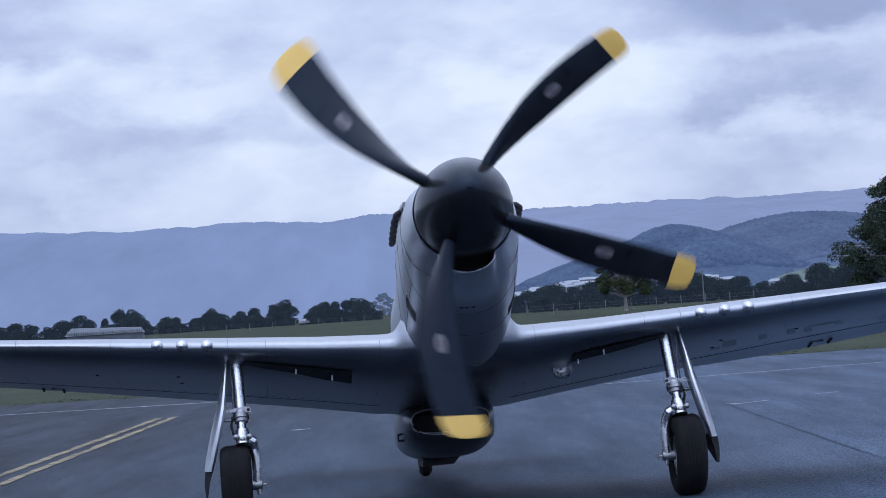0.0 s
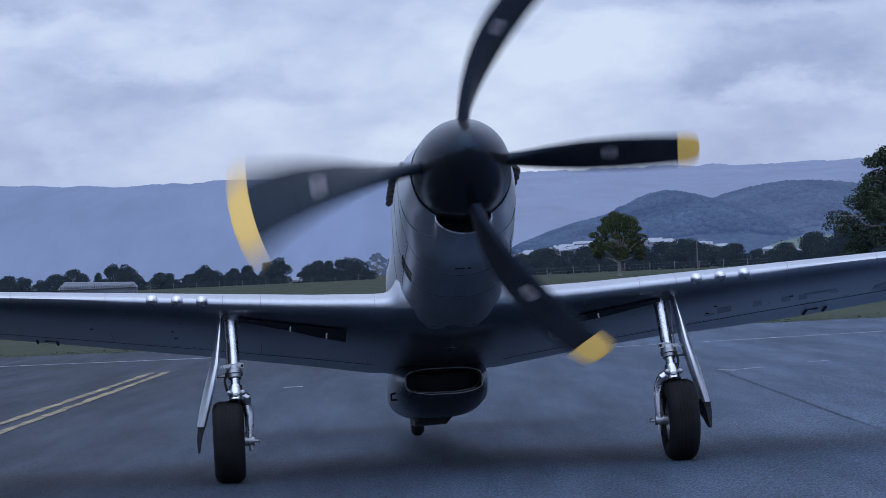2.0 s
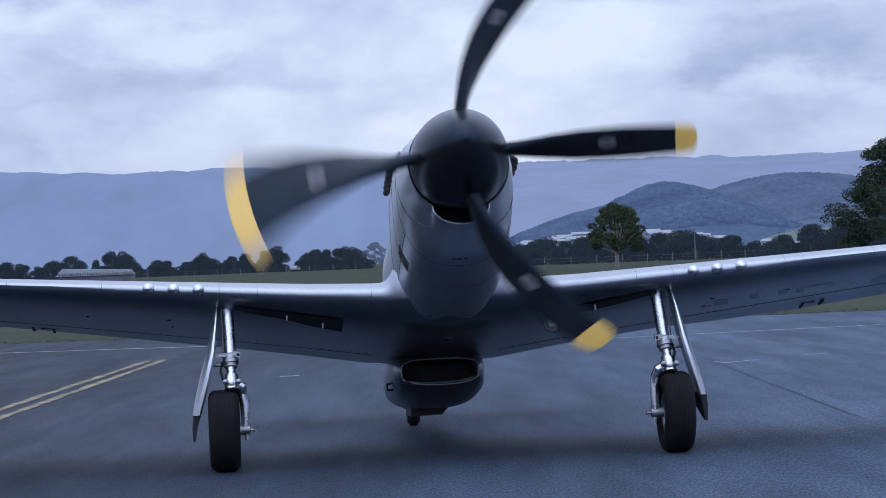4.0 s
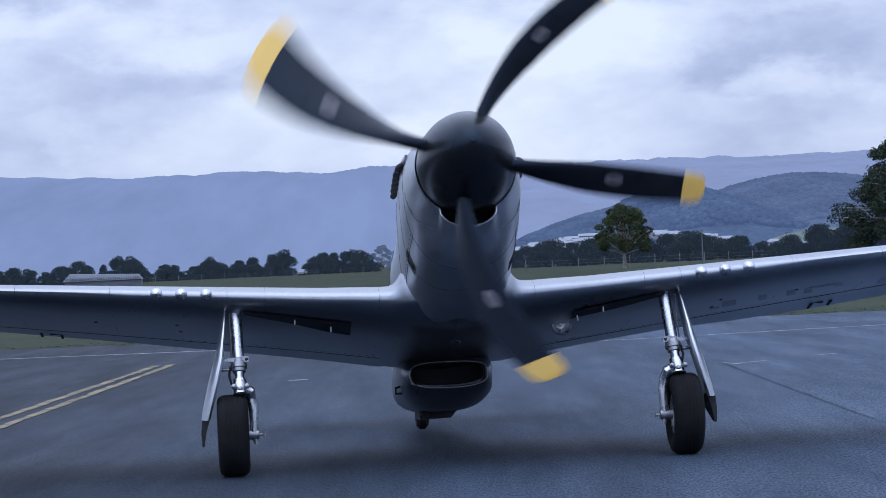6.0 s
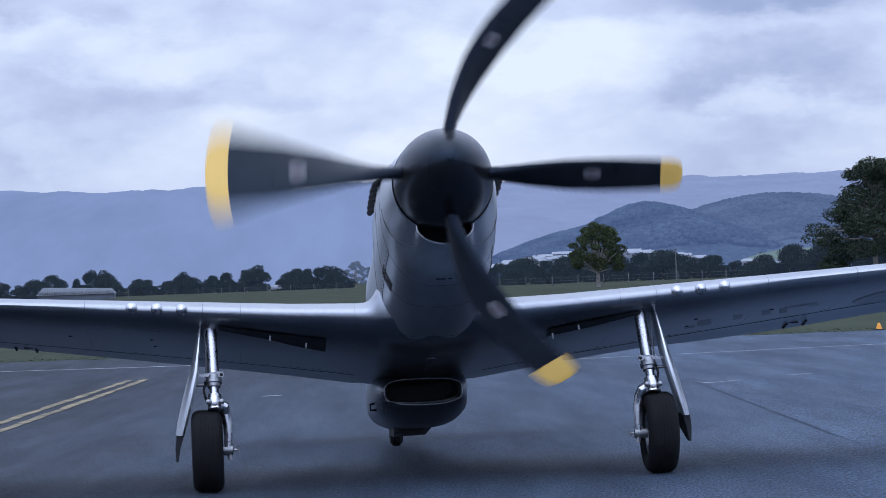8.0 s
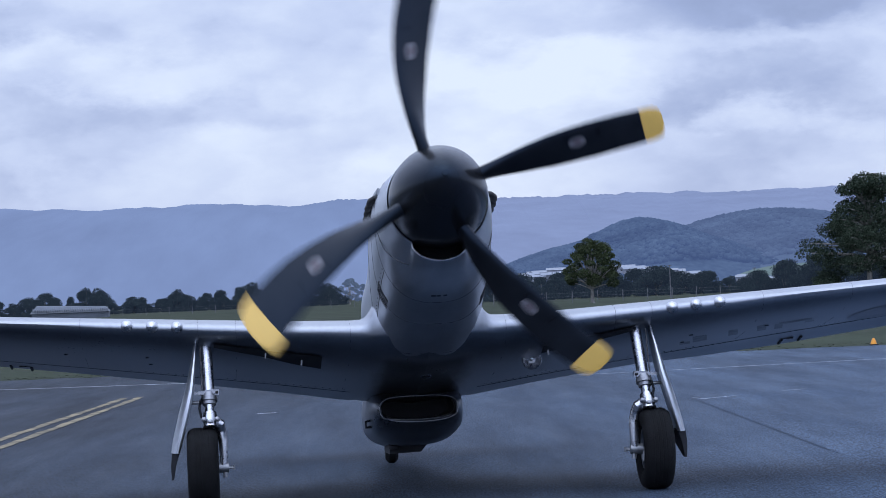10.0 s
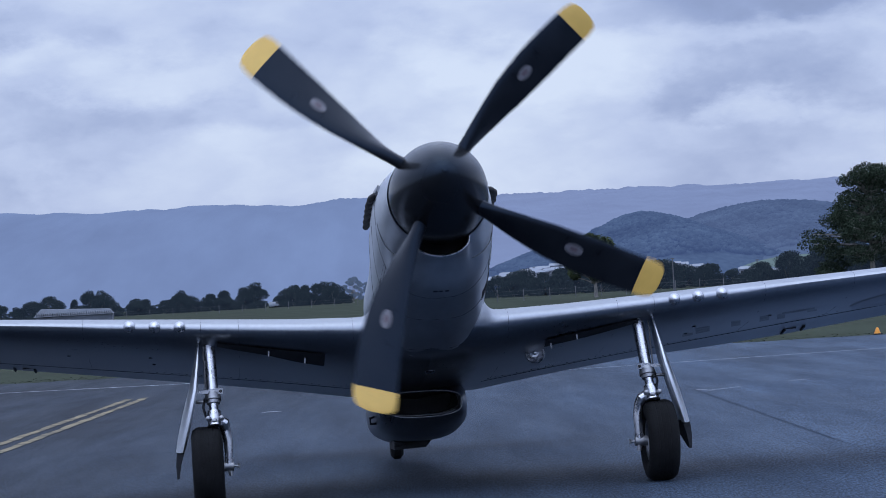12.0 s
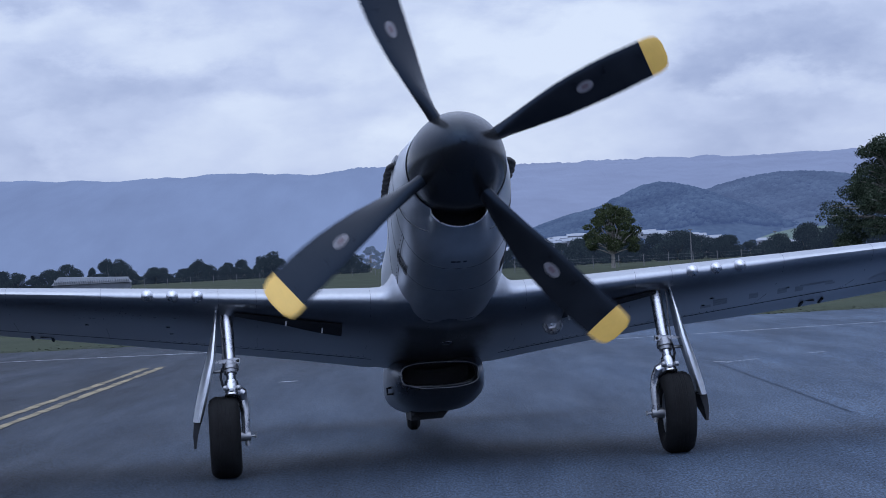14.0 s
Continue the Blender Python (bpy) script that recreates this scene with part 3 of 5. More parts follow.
# ---- trees ----
def leaves(bm, blobs, count, size, rnd):
    total = sum(r[0] * r[2] for _, r in blobs)
    for c, r in blobs:
        for _ in range(int(count * r[0] * r[2] / total)):
            d = Vector((rnd.gauss(0, 1), rnd.gauss(0, 1), rnd.gauss(0, 1))).normalized()
            k = rnd.uniform(0.35, 1.0) ** 0.5 * rnd.uniform(0.85, 1.12)
            p = Vector((c[0] + d.x * r[0] * k, c[1] + d.y * r[1] * k, c[2] + d.z * r[2] * k))
            s = size * rnd.uniform(0.5, 1.3)
            a = Vector((rnd.gauss(0, 1), rnd.gauss(0, 1), rnd.gauss(0, 1))).normalized()
            b = a.orthogonal().normalized()
            q = a.cross(b)
            bm.faces.new([bm.verts.new(p + v) for v in (b * s, q * s * 0.7, -b * s, -q * s * 0.7)])


def tree(name, height, width, seed, count, size, material, label, trunk_h=0.3, clumps=9, pose_m=None, shape="round"):
    rnd = random.Random(seed)
    top = new(name)
    tagged(top, label, "tree")
    bm = bmesh.new()
    th = height * trunk_h
    lean = rnd.uniform(-0.03, 0.03) * height
    tube(bm, [(0, 0, -0.1), (lean * 0.4, 0, th * 0.6), (lean, 0, th * 1.2), (lean * 1.2, 0, height * 0.8)], [height * 0.035, height * 0.027, height * 0.02, height * 0.006], 8)
    blobs = []
    for i in range(clumps):
        a = 2 * math.pi * i / clumps + rnd.uniform(-0.5, 0.5)
        u = rnd.uniform(0.05, 1.0)
        z = th + (height - th) * (0.18 + 0.66 * u)
        if shape == "dome":
            u = (i + 0.5) / clumps
            z = th + (height - th) * (0.05 + 0.85 * u ** 0.85)
            a = i * 2.4
            reach = width * 0.47 * math.sqrt(max(0.02, 1 - u ** 2.6)) * rnd.uniform(0.55, 1.0)
        elif shape == "round":
            reach = width * 0.5 * (0.62 * math.sqrt(max(0.05, 1 - (2 * u - 0.75) ** 2)))
        else:
            reach = width * 0.5 * (1.0 - 0.75 * u) * rnd.uniform(0.25, 1.12)
        c = (lean + reach * math.cos(a), reach * math.sin(a), z)
        r = width * (rnd.uniform(0.13, 0.24) if shape == "round" else rnd.uniform(0.09, 0.15) if shape == "dome" else rnd.uniform(0.07, 0.13))
        blobs.append((c, (r, r, r * (rnd.uniform(0.5, 0.8) if shape != "cone" else rnd.uniform(0.4, 0.6)))))
        z0 = th * rnd.uniform(0.8, 1.3) if shape != "cone" else z * 0.86
        tube(bm, [(lean * 0.8, 0, z0), ((c[0] + lean) * 0.5, c[1] * 0.5, (z + z0) * 0.52), c], [height * 0.013, height * 0.009, height * 0.003], 6)
    if shape == "round":
        blobs.append(((lean, 0, th + (height - th) * 0.52), (width * 0.30, width * 0.30, (height - th) * 0.36)))
    if shape == "cone":
        for k in range(16):
            a, q = k * 2.4, rnd.uniform(0.15, 0.42)
            blobs.append(((width * q * math.cos(a), width * q * math.sin(a), height * rnd.uniform(0.06, 0.3)), (width * 0.12, width * 0.12, height * 0.07)))
    if trunk_h < 0.05:
        for k in range(5):
            blobs.append(((width * 0.3 * math.cos(k * 1.26), width * 0.3 * math.sin(k * 1.26), height * 0.15), (width * 0.2, width * 0.2, height * 0.15)))
    part("trunk", bm, M["bark"], top)
    bm = bmesh.new()
    leaves(bm, blobs, count, size, rnd)
    part("crown", bm, material, top, smooth=False)
    if pose_m:
        top.matrix_basis = pose_m
    return top


def build_trees():
    tree("tree", 7.3, 6.7, 11, 22000, 0.085, M["leaf2"], "small spreading olive-green tree with a pale forked trunk on grass", 0.24, 34, pose(19.9, 285, 0), shape="dome")
    tree("tree", 11.9, 11.0, 12, 48000, 0.085, M["leaf"], "tall dark ragged pine tree beside the airfield", 0.06, 95, pose(37.2, 200, -0.3), shape="cone")
    tree("tree", 9.8, 9.5, 14, 34000, 0.09, M["leaf"], "tall dark ragged pine tree beside the airfield", 0.06, 70, pose(43.5, 204, -0.3), shape="cone")
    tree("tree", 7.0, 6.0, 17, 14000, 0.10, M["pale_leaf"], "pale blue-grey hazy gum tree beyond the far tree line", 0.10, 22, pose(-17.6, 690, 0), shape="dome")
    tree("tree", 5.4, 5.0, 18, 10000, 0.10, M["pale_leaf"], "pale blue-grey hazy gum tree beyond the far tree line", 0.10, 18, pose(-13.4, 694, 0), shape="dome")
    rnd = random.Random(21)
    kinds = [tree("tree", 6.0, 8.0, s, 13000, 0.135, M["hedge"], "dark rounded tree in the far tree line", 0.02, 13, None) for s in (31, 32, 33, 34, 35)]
    # far row beyond the grass, left part: (x, height, width factor)
    spots = [(-121, 4.8, 1.1), (-117, 4.4, 1.1), (-113, 4.6, 1.1), (-108.5, 5.0, 1.1), (-104, 4.6, 1.0), (-101, 3.6, 1.0), (-96.5, 5.4, 1.0), (-92.5, 6.3, 1.0), (-86.1, 4.8, 0.5), (-81.5, 6.9, 0.7), (-78, 6.4, 0.7), (-76.5, 4.6, 0.7),
             (-71, 4.4, 0.9), (-67.8, 3.9, 0.9), (-61.5, 4.4, 0.9), (-59, 5.4, 0.75), (-56.5, 4.6, 0.7), (-51.5, 4.6, 0.9), (-49.5, 5.0, 0.8), (-44, 5.6, 0.8), (-41.5, 6.4, 0.85), (-33.5, 5.0, 0.8), (-31, 5.6, 0.9), (-28.5, 5.2, 0.7),
             (-24.2, 5.9, 0.9), (-21.5, 5.4, 0.8), (4.7, 5, 1.2)]
    spots = [(x, 652 + rnd.uniform(-8, 8), h * 0.92, w) for x, h, w in spots]
    low = [-112, -106.3, -99.2, -94.4, -89.6, -83.8, -79.6, -74.6, -69.4, -66.4, -63.0, -57.4, -54.4, -47.6, -45.9, -40.0, -35.4, -30.0, -26.6, -19.4]
    spots += [(x, 646 + rnd.uniform(-3, 3), rnd.uniform(1.7, 3.3), rnd.uniform(0.9, 1.5)) for x in low]
    spots += [(x, 212, h, 0.9) for x, h in ((29.5, 2.6), (32.0, 3.2), (34.8, 3.6), (38.0, 3.8), (41.5, 3.8), (45.0, 4.0))]
    x = 10.0
    while x < 68:
        spots.append((x, 440 + rnd.uniform(-14, 14), rnd.uniform(3.3, 5.2) * (0.72 if x < 17 else 0.6 if x > 51 else 1.0), rnd.uniform(0.9, 1.25)))
        x += rnd.uniform(1.9, 3.3)
    for i, (x, y, h, w) in enumerate(spots):
        k = h * 1.12 / 6.0
        m = pose(x, y, -0.05, 0, 0, rnd.uniform(0, 360)) 
        src = kinds[i % 5]
        ob = src if i < 5 else copy_thing(src, m)
        ob.matrix_basis = m @ Matrix.Diagonal((k * w, k * w, k, 1))
        ob["group"] = "far tree line"


build_trees()


# ---- far buildings and fence ----
def house(x, y, w, d, h, rz, roof_h, label, base):
    top = new("house")
    tagged(top, label, "house", "far houses")
    bm = bmesh.new()
    box(bm, (0, 0, h / 2), (w, d, h))
    part("wall", bm, M["wall"], top, smooth=False)
    bm = bmesh.new()
    prism(bm, [(-w / 2 - 0.4, -d / 2 - 0.4, h), (-w / 2 - 0.4, d / 2 + 0.4, h), (-w / 2 - 0.4, 0, h + roof_h)], (0, 0, 0.01), (w + 0.8, 0, 0.01))
    part("roof", bm, M["roof"], top, smooth=False)
    for k in range(max(1, int(w / 2.2))):
        bm = bmesh.new()
        box(bm, (-w / 2 + 1.1 + 2.2 * k, -d / 2 - 0.01, h * 0.55), (0.8, 0.06, h * 0.35))
        part("window", bm, M["dark"], top, smooth=False)
    top.matrix_basis = pose(x, y, base, 0, 0, rz)


def build_far():
    rnd = random.Random(5)
    rx, rz = [p[0] for p in TOWN_RISE], [p[1] for p in TOWN_RISE]
    lots = [(rnd.uniform(27, 56), rnd.uniform(0.45, 1.0)) for _ in range(26)] + [(rnd.uniform(76, 87), rnd.uniform(0.8, 1.0)) for _ in range(7)]
    lots += [(rnd.uniform(87, 104), rnd.uniform(0.7, 1.0)) for _ in range(9)] + [(rnd.uniform(108, 114), 0.95) for _ in range(2)] + [(rnd.uniform(124, 137), rnd.uniform(0.5, 1.0)) for _ in range(9)]
    for x, u in lots:
        base = float(np.interp(x, rx, rz)) * math.sin(u * math.pi / 2) ** 0.8 - 0.6
        house(x, 1050 + 120 * (u - 1), rnd.uniform(3.4, 7.0), rnd.uniform(4.5, 6), rnd.uniform(1.7, 2.4), rnd.uniform(-30, 30), rnd.uniform(0.7, 1.1), "pale house with a light sheet roof behind trees", base)
    # long ribbed shed
    top = new("shed")
    tagged(top, "long low grey sheet-metal shed by the grass", "shed")
    bm = bmesh.new()
    box(bm, (0, 0, 0.55), (17.0, 5, 1.1))
    part("wall", bm, M["shed"], top, smooth=False)
    bm = bmesh.new()
    prism(bm, [(-8.9, -2.8, 1.1), (-7.6, 0, 2.5), (7.6, 0, 2.0), (8.9, -2.8, 1.1)], (0, 0, 0), (0, 2.5, 0.05))
    part("roof", bm, M["shed"], top, smooth=False)
    for k in range(34):
        bm = bmesh.new()
        box(bm, (-8.2 + 0.5 * k, -2.2, 1.5), (0.10, 0.9, 0.9), pose(0, 0, 0, -60))
        part("rib", bm, M["shed"], top, smooth=False)
    top.matrix_basis = pose(-60.5, 452, 0, 0, 0, 3) @ Matrix.Diagonal((0.78, 1, 0.95, 1))
    # post and wire fences
    for x0, x1, y0, y1, h, step, grp in ((9, 62, 296, 330, 1.35, 3.2, "posts of the fence"), (-66, -6, 470, 470, 1.3, 4.2, "posts of the far fence")):
        top = new("fence")
        tagged(top, "post and wire airfield boundary fence", "fence")
        n = int((x1 - x0) / step)
        me = None
        for i in range(n + 1):
            p = (x0 + step * i, y0 + (y1 - y0) * i / n, 0)
            if me is None:
                bm = bmesh.new()
                tube(bm, [(0, 0, -0.1), (0, 0, h), (0, 0, h + 0.05)], [0.05, 0.045, 0.01], 6)
                me = mesh_of("post", bm, M["post"])
            ob = new("post", me)
            ob.parent = top
            ob.location = p
        for z in (0.35, 0.75, 1.15):
            bm = bmesh.new()
            tube(bm, [(x0, y0, z), (x1, y1, z)], 0.012, 4)
            part("wire", bm, M["post"], top)
    for x, y, h in ((33.0, 330, 4.2), (44.0, 330, 3.4)):
        top = new("pole")
        tagged(top, "thin pale pole beside the fence", "pole")
        bm = bmesh.new()
        tube(bm, [(0, 0, 0), (0, 0, h)], [0.09, 0.06], 8)
        part("shaft", bm, M["post"], top)
        bm = bmesh.new()
        box(bm, (0, 0, h), (0.5, 0.12, 0.10))
        part("crossbar", bm, M["post"], top, smooth=False)
        top.location = (x, y, 0)


build_far()


def build_small_far():
    top = new("edge_marker")
    tagged(top, "small orange cone marker on the grass edge", "marker")
    bm = bmesh.new()
    lathe(bm, (0, 0, 0.03), (0, 0, 1), [(0, 0.075), (0.06, 0.06), (0.13, 0.03), (0.15, 0.01)], 14, True)
    part("cone", bm, M["orange"], top)
    bm = bmesh.new()
    box(bm, (0, 0, 0.015), (0.22, 0.22, 0.03), None, 0.006)
    part("base", bm, M["dark"], top)
    top.location = (11.05, 44.2, -0.035)
    car = new("car")
    tagged(car, "small white car parked by the far trees", "car")
    bm = bmesh.new()
    side = [(-1.9, 0, 0.35), (1.9, 0, 0.35), (1.95, 0, 0.75), (1.2, 0, 0.9), (0.6, 0, 1.4), (-1.0, 0, 1.42), (-1.6, 0, 0.95), (-1.95, 0, 0.85)]
    prism(bm, side, (0, -0.8, 0), (0, 0.8, 0))
    part("body", bm, M["roof"], car, smooth=False)
    bm = bmesh.new()
    prism(bm, [(-0.95, 0, 0.98), (0.75, 0, 0.95), (0.45, 0, 1.32), (-0.9, 0, 1.34)], (0, -0.82, 0), (0, -0.805, 0))
    part("window", bm, M["dark"], car, smooth=False)
    for x in (-1.2, 1.2):
        for y in (-0.75, 0.75):
            bm = bmesh.new()
            lathe(bm, (x, y - 0.1, 0.32), (0, 1, 0), [(0, 0.05), (0, 0.32), (0.2, 0.32), (0.2, 0.05)], 16, True)
            part("wheel", bm, M["rubber"], car)
    car.matrix_basis = pose(-35.4, 632, -0.03, 0, 0, 78)


build_small_far()

# ---- aircraft ----
TILT, YAW = 12.5, 4.4
HUB = Vector((0, -1.556, 2.354))
CT, ST = math.cos(radians(TILT)), math.sin(radians(TILT))


def A(u, v, w):
    """From the airframe (v aft of the propeller, w above its axis) to the parked aircraft's space."""
    return Vector((u, HUB.y + v * CT + w * ST, HUB.z - v * ST + w * CT))


aircraft = new("aircraft")
tagged(aircraft, "silver single-engine fighter aircraft with black spinner, parked on asphalt", "aircraft")
aircraft.matrix_basis = pose(0.052, 0, 0, 0, 0, YAW)

# (v, half width, top, bottom, squareness of the lower half)
FUS = [(0.12, 0.388, 0.386, -0.505, 2.0), (0.22, 0.408, 0.388, -0.555, 2.05), (0.40, 0.434, 0.392, -0.62, 2.25), (0.80, 0.456, 0.405, -0.71, 2.7), (1.30, 0.452, 0.415, -0.80, 3.3),
       (1.80, 0.436, 0.425, -0.85, 3.6), (2.40, 0.405, 0.43, -0.87, 3.2), (3.2, 0.38, 0.45, -0.84, 2.2), (4.2, 0.38, 0.50, -0.76, 2.4), (5.4, 0.32, 0.50, -0.60, 2.2), (6.8, 0.21, 0.44, -0.34, 2.0), (8.0, 0.12, 0.36, -0.12, 2.0), (8.7, 0.04, 0.27, 0.05, 2.0)]


def fus_params(v):
    vs = [f[0] for f in FUS]
    return [float(np.interp(v, vs, [f[k] for f in FUS])) for k in (1, 2, 3, 4)]


def fus(v, a, out=0.0):
    """The skin at v, at the angle a (degrees, 0 to +x, 90 up), out metres off it."""
    b, t, bo, n = fus_params(v)
    c, s = math.cos(radians(a)), math.sin(radians(a))
    e = float(np.interp(v, (0.3, 0.9, 3.0), (2.0, 2.8, 2.2)))
    h, e = (t, e) if s >= 0 else (-bo, n)
    x = b * math.copysign(abs(c) ** (2 / e), c)
    z = h * math.copysign(abs(s) ** (2 / e), s)
    p = A(x, v, z)
    return p + (A(x, v, z) - A(0, v, 0)).normalized() * out


def build_fuselage():
    bm = bmesh.new()
    angs = [i * 3.75 for i in range(96)]
    vs = [0.12, 0.14, 0.17, 0.21, 0.26, 0.32, 0.40, 0.48, 0.6, 0.8, 1.05, 1.3, 1.55, 1.8, 2.1, 2.4, 2.8, 3.2, 3.7, 4.2, 4.8, 5.4, 6.1, 6.8, 7.4, 8.0, 8.4, 8.7]

    def mouth(v, a, grow):
        """The opening round the spinner, with the smile-shaped intake below it."""
        da = (a - 270) / 33.0
        g = math.sqrt(1 - da * da) if abs(da) < 1 else 0.0
        rad = 0.374 + 0.084 * g + grow
        return A(rad * math.cos(radians(a)), v, rad * math.sin(radians(a)))

    def skin(v, a):
        k = min(1.0, max(0.0, (v - 0.12) / 0.34))
        return mouth(v, a, 0.012).lerp(fus(v, a), k ** 0.75)
    rings = [[skin(v, a) for a in angs] for v in vs]
    deep = [mouth(0.45, a, -0.02) for a in angs]
    inner = [mouth(0.16, a, -0.002) for a in angs]
    lip = [mouth(0.118, a, 0.0) for a in angs]
    lip2 = [mouth(0.113, a, 0.006) for a in angs]
    loft(bm, [deep, inner, lip, lip2] + rings, False, True)
    body = part("fuselage", bm, M["cowl"], aircraft, "silver-painted fuselage and engine cowling")
    # shade inside the intake painted as a near-black lining
    bm = bmesh.new()
    loft(bm, [[mouth(0.19, a, -0.006) for a in angs], [mouth(0.44, a, -0.03) for a in angs]], False, True)
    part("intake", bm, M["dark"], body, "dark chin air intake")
    bm = bmesh.new()
    tube(bm, [mouth(0.114, a, 0.004) for a in range(236, 305, 4)], [0.002] + [0.0065] * 16 + [0.002], 8)
    part("intake_lip", bm, M["chrome"], body, "bright rolled lip of the chin intake")
    # panel seams along and round the skin
    def seam(pts, name="panel_seam", w=0.005, m="seam"):
        bm = bmesh.new()
        tube(bm, pts, w, 5)
        part(name, bm, M[m], body)
    for v in (0.62, 1.02, 1.72):
        seam([fus(v, a, -0.001) for a in range(-170, 350, 10)], w=0.004)
    for sgn in (1, -1):
        seam([fus(0.5 + 0.1 * i, 90 - sgn * 72, -0.001) for i in range(26)], w=0.004)
        seam([fus(0.62 + 0.1 * i, 90 - sgn * 122, -0.001) for i in range(13)], w=0.004)
        seam([fus(0.22 + 0.02 * i, -90 + sgn * (34 + 3.4 * i), -0.001) for i in range(16)], w=0.004)
    # louvre panels low on the cowling
    for sgn in (1, -1):
        for i in range(4):
            for j in range(11):
                bm = bmesh.new()
                v, a = 0.92 + 0.042 * i, -90 + sgn * (63 - 1.7 * j)
                p0, p1 = fus(v, a, 0.0), fus(v + 0.026, a, 0.0)
                q0, q1 = fus(v, a - sgn * 0.8, 0.0), fus(v + 0.026, a - sgn * 0.8, 0.0)
                o = (p0 - A(0, v, -0.2)).normalized() * 0.004
                prism(bm, [p0, p1, q1, q0], -o, o)
                part("louvre", bm, M["dark"], body, smooth=False)
    # exhaust stubs
    for sgn in (1, -1):
        bm = bmesh.new()
        rings = []
        for k in range(11):
            v = 0.52 + 0.13 * k
            r = 0.062 * math.sin(math.pi * (k + 0.6) / 11.2) ** 0.4
            c = A(sgn * (fus_params(v)[0] - 0.028), v, 0.185)
            rings.append([c + Vector((sgn * 0.40 * r * math.cos(t), 0.0, r * math.sin(t))) for t in (2 * math.pi * q / 12 for q in range(12))])
        loft(bm, rings)
        part("exhaust_fairing", bm, M["silver"], body)
        for k in range(6):
            v = 0.66 + 0.165 * k
            x = fus_params(v)[0] + (0.020 if sgn > 0 else -0.004)
            bm = bmesh.new()
            tube(bm, [A(sgn * (x - 0.07), v - 0.05, 0.165), A(sgn * (x - 0.012), v - 0.01, 0.165), A(sgn * (x + 0.018), v + 0.045, 0.16), A(sgn * (x + 0.024), v + 0.10, 0.155)], [0.024, 0.027, 0.027, 0.025], 12)
            part("exhaust_stub", bm, M["soot"], body, "sooty exhaust stub")
    # faint stencilled line under the intake
    for k, w in enumerate((3.6, 2.2, 3.0)):
        bm = bmesh.new()
        a0 = 265 + 4.0 * k
        rows = [[fus(v, a0 + w * q / 4, 0.0015) for q in range(5)] for v in (0.49, 0.515)]
        loft(bm, rows, False, False, closed=False)
        part("stencil_bar", bm, M["seam"], body, smooth=False)
    # fasteners along the cowl panels
    bm = bmesh.new()
    lathe(bm, (0, 0, 0), (0, 0, 1), [(-0.003, 0.006), (0.003, 0.006), (0.004, 0.001)], 8)
    stud = mesh_of("fastener", bm, M["seam"], False)
    for sgn in (1, -1):
        for k in range(14):
            for v, a in ((1.68, -90 + sgn * (38 + 7 * k)), (0.66 + 0.075 * k, 90 - sgn * 119)):
                ob = new("fastener", stud)
                ob.parent = body
                p = fus(v, a, 0.0)
                ob.location = p
                ob.rotation_mode = "QUATERNION"
                ob.rotation_quaternion = (fus(v, a, 0.1) - p).to_track_quat("Z", "Y")
    # canopy behind the nose
    bm = bmesh.new()
    rings = []
    for k in range(12):
        u = k / 11
        h = 0.40 * math.sin(math.pi * min(1, u * 1.02) ** 0.72) ** 0.8 + 0.01
        v = 2.75 + 2.3 * u
        rings.append([A(0.34 * (1 - 0.3 * u) * math.cos(t), v, 0.40 + h * math.sin(t)) for t in (math.pi * q / 14 for q in range(15))])
    loft(bm, rings, False, False, closed=False)
    part("canopy", bm, M["glass"], aircraft, "clear bubble canopy")
    # tail
    for name, sgn in (("tailplane", 1), ("tailplane", -1)):
        bm = bmesh.new()
        rings = []
        for k in range(5):
            u = k / 4
            c, v0 = 1.15 - 0.5 * u, 7.15 + 0.28 * u
            rings.append([A(sgn * (0.05 + 1.95 * u), v0 + c * q, 0.28 + s * c) for q, s in ((0, 0), (0.08, 0.03), (0.35, 0.05), (1, 0.003), (1, -0.003), (0.35, -0.05), (0.08, -0.03))])
        loft(bm, rings)
        part(name, bm, M["silver"], aircraft)
    bm = bmesh.new()
    rings = []
    for k in range(5):
        u = k / 4
        c, v0 = 1.6 - 0.9 * u, 6.95 + 0.65 * u
        rings.append([A(s * c, v0 + c * q, 0.3 + 1.15 * u) for q, s in ((0, 0), (0.08, 0.03), (0.35, 0.05), (1, 0.003), (1, -0.003), (0.35, -0.05), (0.08, -0.03))])
    loft(bm, rings)
    part("fin", bm, M["silver"], aircraft)
    # tail wheel
    p = A(0, 6.55, 0)
    bm = bmesh.new()
    tube(bm, [(0, p.y, 0.9), (0, p.y + 0.1, 0.18)], [0.04, 0.03], 10)
    leg = part("tail_gear", bm, M["steel"], aircraft)
    bm = bmesh.new()
    lathe(bm, (-0.06, p.y + 0.1, 0.16), (1, 0, 0), [(0, 0.08), (0, 0.13), (0.03, 0.16), (0.09, 0.16), (0.12, 0.13), (0.12, 0.08)], 24, True)
    part("tyre", bm, M["rubber"], leg)


build_fuselage()


# ---- wings ----
def wing_at(x):
    """Leading edge (v, w), chord, set angle and thickness at x from the centreline."""
    xa = abs(x)
    v = 1.719 + (xa - 1.7) * 0.062 if xa > 1.1 else 1.682 - (1.1 - xa) * 0.16
    w = -0.566 + (xa - 1.7) * 0.080
    chord = 2.64 - 0.243 * xa + (0.0 if xa > 1.1 else (1.1 - xa) * 0.16)
    return v, w, chord, float(np.interp(xa, (0.4, 2.0, 5.6), (1.9, 0.9, -1.2))), float(np.interp(xa, (0.4, 5.6), (0.155, 0.115)))


